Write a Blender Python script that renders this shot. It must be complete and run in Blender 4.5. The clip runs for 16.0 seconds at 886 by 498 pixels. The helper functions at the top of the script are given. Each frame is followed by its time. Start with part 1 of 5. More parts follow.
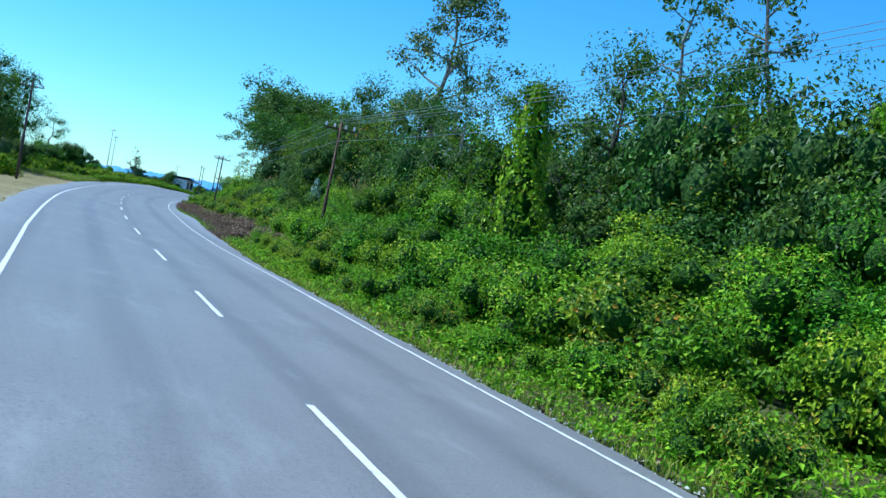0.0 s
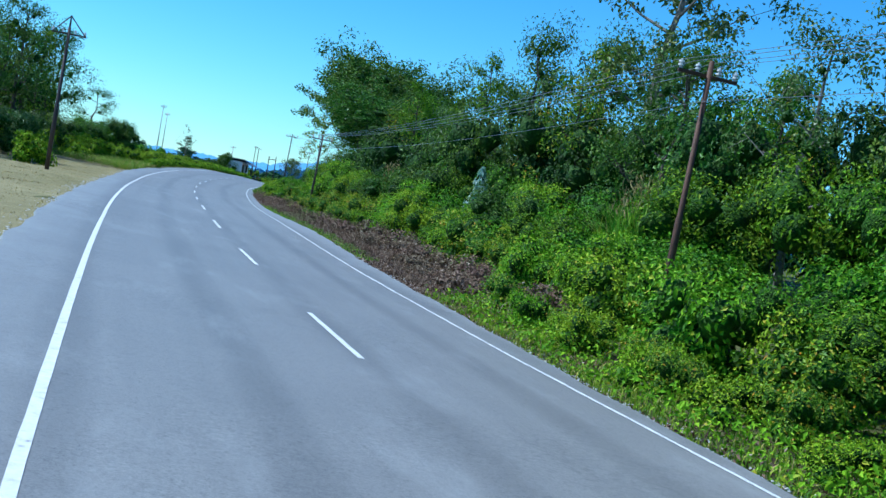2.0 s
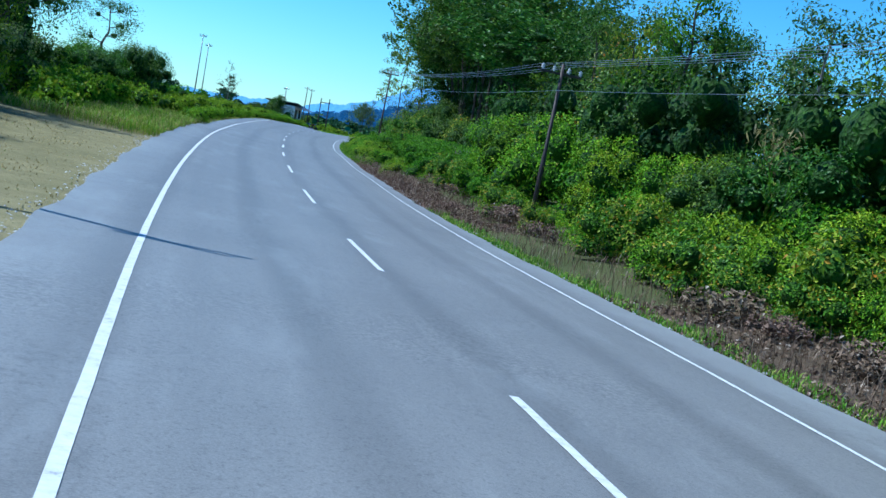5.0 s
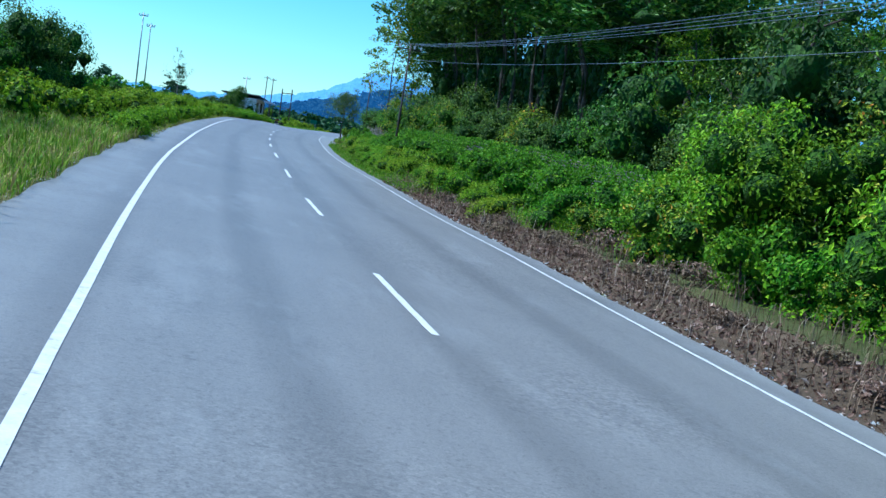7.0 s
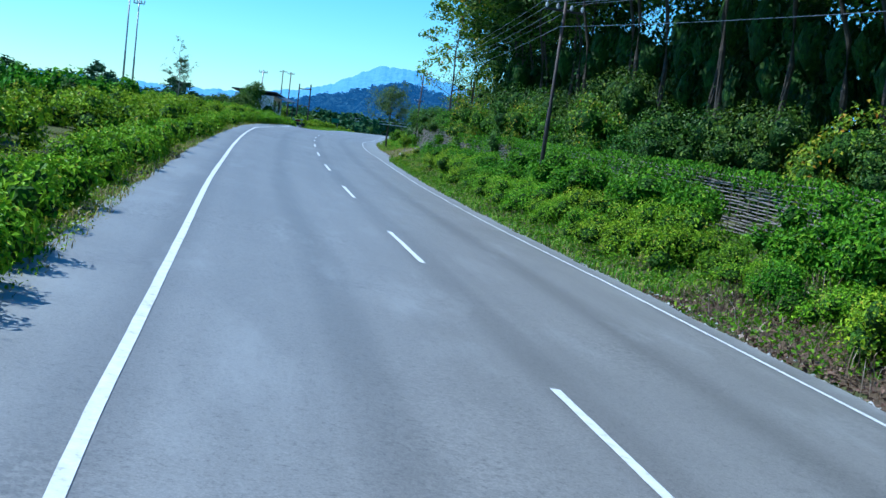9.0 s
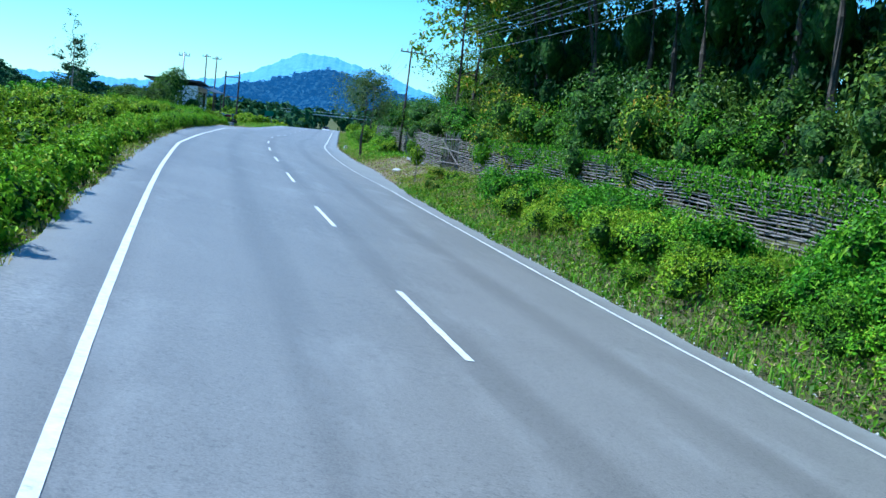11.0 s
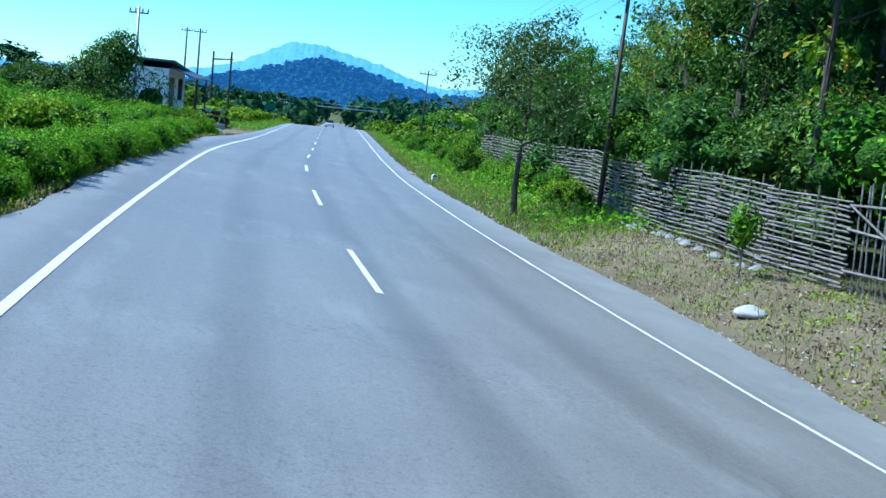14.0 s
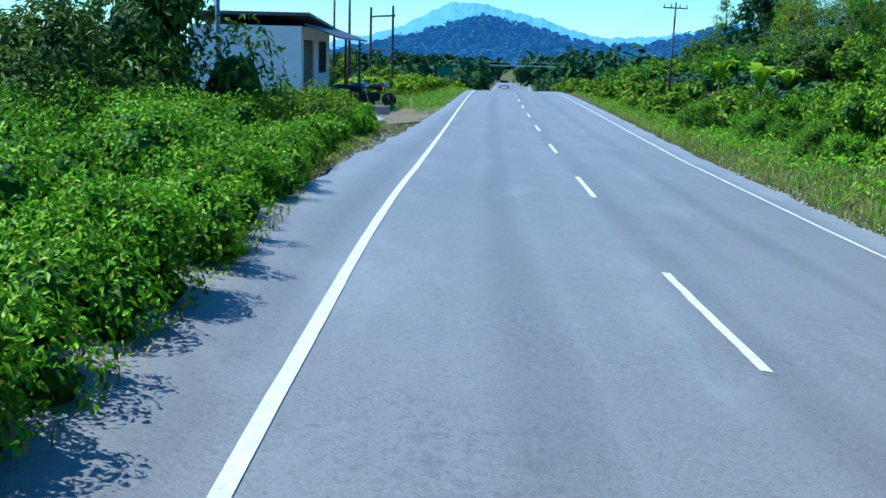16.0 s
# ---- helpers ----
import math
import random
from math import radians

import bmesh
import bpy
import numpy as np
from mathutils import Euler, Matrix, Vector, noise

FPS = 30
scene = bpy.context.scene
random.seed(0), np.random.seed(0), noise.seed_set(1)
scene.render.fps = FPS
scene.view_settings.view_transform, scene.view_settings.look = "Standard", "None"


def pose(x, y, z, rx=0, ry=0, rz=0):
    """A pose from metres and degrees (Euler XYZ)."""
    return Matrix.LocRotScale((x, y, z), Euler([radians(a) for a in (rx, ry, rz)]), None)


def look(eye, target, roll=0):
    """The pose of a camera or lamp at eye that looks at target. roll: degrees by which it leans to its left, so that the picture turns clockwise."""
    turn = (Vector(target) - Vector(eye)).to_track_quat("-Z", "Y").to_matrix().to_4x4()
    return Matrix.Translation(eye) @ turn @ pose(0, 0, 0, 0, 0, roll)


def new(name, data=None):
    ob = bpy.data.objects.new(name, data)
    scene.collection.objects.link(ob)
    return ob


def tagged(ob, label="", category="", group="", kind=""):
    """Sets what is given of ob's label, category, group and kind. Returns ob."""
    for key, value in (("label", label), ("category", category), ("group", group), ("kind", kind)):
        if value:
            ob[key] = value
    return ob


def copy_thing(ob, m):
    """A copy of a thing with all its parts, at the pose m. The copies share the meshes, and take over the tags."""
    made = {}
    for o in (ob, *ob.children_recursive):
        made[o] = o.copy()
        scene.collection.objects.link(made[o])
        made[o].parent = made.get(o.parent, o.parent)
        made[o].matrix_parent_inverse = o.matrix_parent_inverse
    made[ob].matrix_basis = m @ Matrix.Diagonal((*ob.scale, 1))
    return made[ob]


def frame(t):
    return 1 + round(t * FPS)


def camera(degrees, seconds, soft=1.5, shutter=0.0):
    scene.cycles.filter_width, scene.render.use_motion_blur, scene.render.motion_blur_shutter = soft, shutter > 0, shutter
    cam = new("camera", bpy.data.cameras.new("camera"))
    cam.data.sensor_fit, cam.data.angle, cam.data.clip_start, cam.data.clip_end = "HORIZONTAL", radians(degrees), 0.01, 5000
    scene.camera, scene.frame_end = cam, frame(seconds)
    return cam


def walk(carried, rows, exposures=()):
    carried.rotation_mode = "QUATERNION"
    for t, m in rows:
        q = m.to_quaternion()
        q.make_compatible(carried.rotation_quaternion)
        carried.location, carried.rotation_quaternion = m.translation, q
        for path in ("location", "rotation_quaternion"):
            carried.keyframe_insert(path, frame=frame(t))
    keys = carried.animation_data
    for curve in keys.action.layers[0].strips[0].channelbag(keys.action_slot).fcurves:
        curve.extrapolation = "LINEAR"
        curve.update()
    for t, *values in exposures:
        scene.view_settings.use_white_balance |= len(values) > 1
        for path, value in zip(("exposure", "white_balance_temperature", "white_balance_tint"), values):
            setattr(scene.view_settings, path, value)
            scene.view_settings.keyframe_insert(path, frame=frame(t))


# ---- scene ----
cam = camera(42.4, 16.0, soft=1.5)
PATH = [
    (0, (-2.100, -6.002, 1.577), (4.111, 13.007, 1.320), 10.13),
    (0.5, (-2.231, -0.410, 1.582), (3.807, 18.653, 1.256), 10.06),
    (1, (-2.371, 5.150, 1.643), (3.590, 24.237, 1.257), 9.87),
    (1.5, (-2.571, 10.663, 1.668), (3.349, 29.761, 1.223), 9.69),
    (2, (-2.737, 16.168, 1.687), (2.897, 35.344, 0.946), 10.03),
    (2.5, (-2.812, 21.720, 1.714), (2.707, 40.921, 0.785), 10.18),
    (3, (-2.829, 27.316, 1.731), (2.614, 46.533, 0.680), 10.45),
    (3.5, (-2.825, 32.984, 1.790), (2.464, 52.221, 0.390), 10.50),
    (4, (-2.739, 38.631, 1.751), (2.459, 57.881, 0.191), 10.72),
    (4.5, (-2.585, 44.252, 1.787), (2.589, 63.494, 0.057), 10.62),
    (5, (-2.362, 49.878, 1.854), (2.910, 69.083, 0.016), 10.19),
    (5.5, (-2.097, 55.492, 1.857), (3.350, 74.642, -0.042), 9.56),
    (6, (-1.813, 61.114, 1.860), (3.846, 80.200, -0.069), 8.90),
    (6.5, (-1.499, 66.752, 1.865), (4.369, 85.772, -0.080), 8.33),
    (7, (-1.154, 72.401, 1.896), (4.879, 91.368, -0.068), 8.00),
    (7.5, (-0.764, 78.064, 1.995), (5.350, 97.002, -0.006), 8.05),
    (8, (-0.285, 83.670, 2.004), (5.659, 102.656, -0.043), 7.82),
    (8.5, (0.133, 89.319, 2.101), (5.951, 108.340, 0.011), 7.26),
    (9, (0.627, 95.016, 2.117), (6.526, 114.008, -0.006), 6.74),
    (9.5, (1.219, 100.735, 2.161), (7.352, 119.649, 0.012), 6.30),
    (10, (1.860, 106.434, 2.228), (8.321, 125.237, 0.056), 5.99),
    (10.5, (2.548, 112.144, 2.279), (9.373, 130.815, 0.087), 5.83),
    (11, (3.355, 117.849, 2.339), (10.522, 136.389, 0.127), 5.88),
    (11.5, (4.294, 123.504, 2.321), (11.730, 141.935, 0.085), 6.19),
    (12, (5.245, 129.102, 2.344), (12.810, 147.479, 0.092), 6.24),
    (12.5, (6.218, 134.614, 2.321), (13.833, 152.976, 0.113), 6.58),
    (13, (7.226, 140.076, 2.354), (14.863, 158.428, 0.143), 6.83),
    (13.5, (8.240, 145.513, 2.321), (15.859, 163.873, 0.119), 6.63),
    (14, (9.198, 150.998, 2.330), (16.528, 169.453, -0.053), 5.76),
    (14.5, (10.156, 156.548, 2.309), (16.483, 175.306, -0.538), 4.26),
    (15, (11.151, 162.141, 2.275), (16.230, 181.219, -0.926), 2.62),
    (15.5, (12.160, 167.758, 2.240), (16.666, 186.959, -1.079), 1.74),
    (16, (13.254, 173.253, 2.178), (17.750, 192.457, -1.138), 1.45),
]
walk(cam, [(t, look(eye, target, roll)) for t, eye, target, roll in PATH],
     exposures=[(0.0, 0.3, 5060, 3), (2.0, 0.18, 5020, 3), (4.7, 0.13, 4940, 3), (6.8, 0.28, 4950, 3), (8.7, 0.27, 4960, 3), (10.8, 0.5, 4880, 2), (12.0, 0.7, 4880, 2), (13.0, 0.61, 4900, 2), (14.5, 0.55, 4930, 2), (15.5, 0.5, 4930, 2), (16.0, 0.47, 4980, 3)])

# ---- daylight: a clear sky and a high sun, left of the road and a little ahead ----
SUN_EL, SUN_AZ = radians(55), radians(-66)
world = bpy.data.worlds.new("clear_sky")
scene.world = world
world.use_nodes = True
wn = world.node_tree.nodes
sky = wn.new("ShaderNodeTexSky")
sky.sky_type, sky.sun_disc = "NISHITA", False
sky.sun_elevation, sky.sun_rotation = SUN_EL, SUN_AZ
sky.air_density, sky.dust_density, sky.ozone_density = 1.0, 0.0, 3.0
wn["Background"].inputs["Strength"].default_value = 0.12
deep = wn.new("ShaderNodeHueSaturation")
deep.inputs["Saturation"].default_value = 1.2
world.node_tree.links.new(sky.outputs[0], deep.inputs["Color"])
tint = wn.new("ShaderNodeMix")
tint.data_type, tint.blend_type = "RGBA", "MULTIPLY"
tint.inputs[0].default_value, tint.inputs[7].default_value = 1.0, (0.67, 1.0, 1.1, 1)
world.node_tree.links.new(deep.outputs[0], tint.inputs[6])
world.node_tree.links.new(tint.outputs[2], wn["Background"].inputs["Color"])
sun_data = bpy.data.lights.new("sun", "SUN")
sun_data.energy, sun_data.angle, sun_data.color = 5.2, radians(0.6), (1.0, 0.95, 0.86)
sun = new("sun", sun_data)
SUN_DIR = Vector((math.sin(SUN_AZ) * math.cos(SUN_EL), math.cos(SUN_AZ) * math.cos(SUN_EL), math.sin(SUN_EL)))
sun.matrix_world = look(SUN_DIR * 100, (0, 0, 0))

# ---- materials ----


def mat(name, rough=0.8, metal=0.0, spec=0.5):
    m = bpy.data.materials.new(name)
    m.use_nodes = True
    b = m.node_tree.nodes["Principled BSDF"]
    b.inputs["Roughness"].default_value, b.inputs["Metallic"].default_value = rough, metal
    b.inputs["Specular IOR Level"].default_value = spec
    return m, m.node_tree.nodes, m.node_tree.links, b


def noise_node(n, l, vec, scale, detail=4.0, rough=0.6):
    t = n.new("ShaderNodeTexNoise")
    t.inputs["Scale"].default_value, t.inputs["Detail"].default_value, t.inputs["Roughness"].default_value = scale, detail, rough
    if vec is not None:
        l.new(vec, t.inputs["Vector"])
    return t.outputs["Fac"]


def ramp_node(n, l, fac, stops):
    r = n.new("ShaderNodeValToRGB")
    while len(r.color_ramp.elements) < len(stops):
        r.color_ramp.elements.new(0.5)
    for e, (p, c) in zip(r.color_ramp.elements, stops):
        e.position, e.color = p, (*c, 1)
    l.new(fac, r.inputs[0])
    return r.outputs[0]


def mix_node(n, l, fac, a, b, how="MIX"):
    x = n.new("ShaderNodeMix")
    x.data_type, x.blend_type = "RGBA", how
    for sock, v in ((x.inputs[0], fac), (x.inputs[6], a), (x.inputs[7], b)):
        if isinstance(v, (int, float)):
            sock.default_value = v
        elif isinstance(v, tuple):
            sock.default_value = (*v, 1)
        else:
            l.new(v, sock)
    return x.outputs[2]


def bump_node(n, l, b, height, strength, distance):
    u = n.new("ShaderNodeBump")
    u.inputs["Strength"].default_value, u.inputs["Distance"].default_value = strength, distance
    l.new(height, u.inputs["Height"])
    l.new(u.outputs[0], b.inputs["Normal"])


def plain(name, dark, light, scale=8.0, rough=0.8, bump=0.3, metal=0.0, fine=60.0):
    """A surface whose colour wanders between two tones, with a fine grain over it."""
    m, n, l, b = mat(name, rough, metal)
    co = n.new("ShaderNodeTexCoord").outputs["Object"]
    big, small = noise_node(n, l, co, scale), noise_node(n, l, co, fine, 2.0)
    col = ramp_node(n, l, big, [(0.3, dark), (0.7, light)])
    col = mix_node(n, l, 0.35, col, ramp_node(n, l, small, [(0.35, dark), (0.65, light)]))
    l.new(col, b.inputs["Base Color"])
    bump_node(n, l, b, small, bump, 0.02)
    return m


def foliage(name, stops, shift=0.12, rough=0.6, through_light=0.22, spec=0.12):
    """Leaves: a tone of its own for each leaf, a drift from plant to plant, and some light let through."""
    m, n, l, b = mat(name, rough, 0.0, spec)
    isl = n.new("ShaderNodeNewGeometry").outputs["Random Per Island"]
    info = n.new("ShaderNodeObjectInfo")
    col = ramp_node(n, l, isl, stops)
    hsv = n.new("ShaderNodeHueSaturation")
    mr = n.new("ShaderNodeMapRange")
    mr.inputs["To Min"].default_value, mr.inputs["To Max"].default_value = 0.5 - 0.25 * shift, 0.5 + 0.12 * shift
    l.new(info.outputs["Random"], mr.inputs["Value"])
    l.new(mr.outputs[0], hsv.inputs["Hue"])
    mv = n.new("ShaderNodeMapRange")
    mv.inputs["To Min"].default_value, mv.inputs["To Max"].default_value = 1 - 2 * shift, 1 + 2.5 * shift
    pos = n.new("ShaderNodeTexCoord").outputs["Object"]
    l.new(noise_node(n, l, pos, 0.9, 2.0), mv.inputs["Value"])
    l.new(mv.outputs[0], hsv.inputs["Value"])
    l.new(col, hsv.inputs["Color"])
    l.new(hsv.outputs[0], b.inputs["Base Color"])
    tr = n.new("ShaderNodeBsdfTranslucent")
    l.new(hsv.outputs[0], tr.inputs["Color"])
    ms = n.new("ShaderNodeMixShader")
    ms.inputs[0].default_value = through_light
    out = n["Material Output"]
    l.new(b.outputs[0], ms.inputs[1])
    l.new(tr.outputs[0], ms.inputs[2])
    l.new(ms.outputs[0], out.inputs["Surface"])
    return m


LEAF_MID = foliage("shrub_leaf", [(0.0, (0.025, 0.075, 0.003)), (0.4, (0.078, 0.195, 0.005)), (0.88, (0.17, 0.34, 0.008)), (1.0, (0.26, 0.38, 0.02))], rough=0.5, through_light=0.22, spec=0.1)
LEAF_WEED = foliage("weed_leaf", [(0.0, (0.05, 0.13, 0.003)), (0.5, (0.17, 0.35, 0.007)), (0.93, (0.31, 0.5, 0.012)), (1.0, (0.42, 0.38, 0.03))], rough=0.5, through_light=0.22, spec=0.1)
LEAF_DARK = foliage("tree_leaf", [(0.0, (0.02, 0.055, 0.006)), (0.5, (0.055, 0.135, 0.012)), (0.9, (0.12, 0.23, 0.02)), (1.0, (0.19, 0.26, 0.035))], rough=0.45, through_light=0.22, spec=0.16)
# a darkened copy of the leaf tones: deep shade put into the colour
LEAF_SHADED = foliage("painted_shade_leaf", [(0.0, (0.008, 0.024, 0.003)), (0.6, (0.018, 0.05, 0.006)), (0.95, (0.034, 0.085, 0.01)), (1.0, (0.06, 0.11, 0.015))], rough=0.6, through_light=0.12)
LEAF_PALE = foliage("dull_leaf", [(0.0, (0.03, 0.07, 0.012)), (0.5, (0.08, 0.155, 0.026)), (0.85, (0.15, 0.23, 0.045)), (1.0, (0.24, 0.25, 0.065))], rough=0.42, spec=0.3)
LEAF_YELLOW = foliage("yellowing_leaf", [(0.0, (0.035, 0.1, 0.004)), (0.45, (0.11, 0.24, 0.006)), (0.85, (0.27, 0.38, 0.012)), (0.95, (0.46, 0.38, 0.025)), (1.0, (0.52, 0.25, 0.015))], rough=0.5, spec=0.2)
LEAF_DRY = foliage("dead_leaf", [(0.0, (0.06, 0.038, 0.02)), (0.5, (0.16, 0.11, 0.065)), (0.9, (0.3, 0.22, 0.14)), (1.0, (0.52, 0.44, 0.32))], rough=0.7, through_light=0.1)
LEAF_GRASS = foliage("grass_blade", [(0.0, (0.07, 0.18, 0.01)), (0.5, (0.17, 0.33, 0.018)), (0.85, (0.32, 0.42, 0.04)), (1.0, (0.46, 0.4, 0.12))])
LEAF_STRAW = foliage("dry_grass_blade", [(0.0, (0.12, 0.1, 0.03)), (0.5, (0.32, 0.25, 0.09)), (0.9, (0.5, 0.4, 0.18)), (1.0, (0.1, 0.2, 0.02))])
LEAF_FAR = foliage("far_tree_leaf", [(0.0, (0.012, 0.045, 0.02)), (0.6, (0.03, 0.09, 0.03)), (1.0, (0.07, 0.14, 0.04))], through_light=0.15)
LEAF_WHITE = foliage("silver_leaf", [(0.0, (0.08, 0.2, 0.08)), (0.4, (0.3, 0.45, 0.3)), (1.0, (0.6, 0.7, 0.6))], rough=0.3)


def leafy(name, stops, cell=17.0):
    """The inside of a bush, toned dark as shade: every cell a leaf with a tone and a tilt of its own."""
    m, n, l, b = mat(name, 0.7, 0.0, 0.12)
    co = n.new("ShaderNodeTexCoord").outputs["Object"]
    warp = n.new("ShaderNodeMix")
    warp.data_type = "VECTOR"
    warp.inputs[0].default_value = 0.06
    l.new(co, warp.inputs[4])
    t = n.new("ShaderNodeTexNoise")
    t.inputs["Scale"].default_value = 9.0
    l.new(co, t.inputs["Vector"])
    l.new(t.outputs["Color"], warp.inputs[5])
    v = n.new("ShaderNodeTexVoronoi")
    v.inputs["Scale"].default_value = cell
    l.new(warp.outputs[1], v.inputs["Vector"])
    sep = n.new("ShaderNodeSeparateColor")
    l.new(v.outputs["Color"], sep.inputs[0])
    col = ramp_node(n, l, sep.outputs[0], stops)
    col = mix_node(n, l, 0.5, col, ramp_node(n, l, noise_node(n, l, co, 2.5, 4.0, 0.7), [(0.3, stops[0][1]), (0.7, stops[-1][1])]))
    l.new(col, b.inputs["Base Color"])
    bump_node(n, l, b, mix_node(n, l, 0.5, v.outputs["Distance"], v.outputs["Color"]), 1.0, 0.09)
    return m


# core tones darker than the outer leaves, so gaps read as shade
CORE_GREEN = leafy("shaded_leaf_core", [(0.0, (0.006, 0.018, 0.002)), (0.55, (0.024, 0.065, 0.004)), (1.0, (0.07, 0.16, 0.007))])
CORE_DEEP = leafy("deep_shaded_leaf_core", [(0.0, (0.007, 0.02, 0.003)), (0.55, (0.02, 0.055, 0.007)), (1.0, (0.055, 0.12, 0.013))], 12.0)
CORE_DRY = leafy("shaded_dead_leaf_core", [(0.0, (0.03, 0.02, 0.012)), (0.55, (0.1, 0.07, 0.042)), (1.0, (0.2, 0.15, 0.1))])
BARK = plain("bark", (0.03, 0.022, 0.016), (0.11, 0.085, 0.06), 5.0, 0.9, 0.8, fine=40.0)
BARK_PALE = plain("pale_bark", (0.1, 0.085, 0.07), (0.28, 0.25, 0.21), 4.0, 0.9, 0.6, fine=40.0)
RUST = plain("weathered_steel", (0.03, 0.028, 0.03), (0.09, 0.06, 0.045), 3.0, 0.6, 0.3, 0.4)
RUST_RED = plain("rusty_steel", (0.05, 0.025, 0.015), (0.14, 0.065, 0.035), 3.0, 0.7, 0.3, 0.3)
GALV = plain("galvanised_steel", (0.2, 0.21, 0.23), (0.34, 0.35, 0.37), 3.0, 0.45, 0.1, 0.6)
WIRE = plain("aluminium_wire", (0.25, 0.25, 0.26), (0.34, 0.34, 0.35), 3.0, 0.35, 0.0, 0.7)
PORCELAIN = plain("porcelain", (0.5, 0.48, 0.45), (0.65, 0.63, 0.6), 8.0, 0.2, 0.0)
BAMBOO = plain("split_bamboo", (0.06, 0.048, 0.04), (0.34, 0.3, 0.26), 6.0, 0.7, 0.4, fine=30.0)
BAMBOO_DARK = plain("old_bamboo", (0.06, 0.05, 0.035), (0.2, 0.16, 0.1), 6.0, 0.8, 0.4, fine=30.0)
STONE = plain("pale_stone", (0.32, 0.31, 0.29), (0.6, 0.59, 0.56), 6.0, 0.85, 0.6)
PLASTER = plain("white_plaster", (0.62, 0.64, 0.66), (0.8, 0.81, 0.82), 1.5, 0.85, 0.15)
CONCRETE = plain("grey_concrete", (0.2, 0.2, 0.19), (0.36, 0.35, 0.33), 3.0, 0.85, 0.5)
ROOF_TIN = plain("dark_roof_sheet", (0.05, 0.055, 0.07), (0.1, 0.105, 0.12), 2.0, 0.5, 0.2, 0.3)
WOOD_DARK = plain("dark_wood", (0.03, 0.022, 0.018), (0.08, 0.06, 0.045), 6.0, 0.6, 0.3)
GLASS_DARK = plain("window_glass", (0.015, 0.02, 0.03), (0.03, 0.035, 0.045), 2.0, 0.08, 0.0)
RUBBER = plain("rubber", (0.012, 0.012, 0.013), (0.03, 0.03, 0.03), 20.0, 0.85, 0.3)
BIKE_PAINT = plain("black_enamel", (0.01, 0.01, 0.012), (0.02, 0.02, 0.025), 3.0, 0.25, 0.0)
BIKE_RED = plain("red_enamel", (0.16, 0.012, 0.012), (0.22, 0.02, 0.016), 3.0, 0.3, 0.0)
CHROME = plain("chrome", (0.5, 0.5, 0.52), (0.62, 0.62, 0.64), 3.0, 0.2, 0.0, 1.0)
CAR_WHITE = plain("white_car_paint", (0.7, 0.7, 0.72), (0.78, 0.78, 0.8), 2.0, 0.3, 0.0)
ORANGE = plain("faded_orange_paint", (0.26, 0.15, 0.08), (0.36, 0.22, 0.12), 8.0, 0.8, 0.2)
SIGN_GREEN = plain("green_sign_paint", (0.01, 0.12, 0.06), (0.015, 0.16, 0.08), 3.0, 0.5, 0.0)
BRIDGE_GREY = plain("painted_rail", (0.35, 0.36, 0.36), (0.5, 0.5, 0.5), 3.0, 0.5, 0.1)


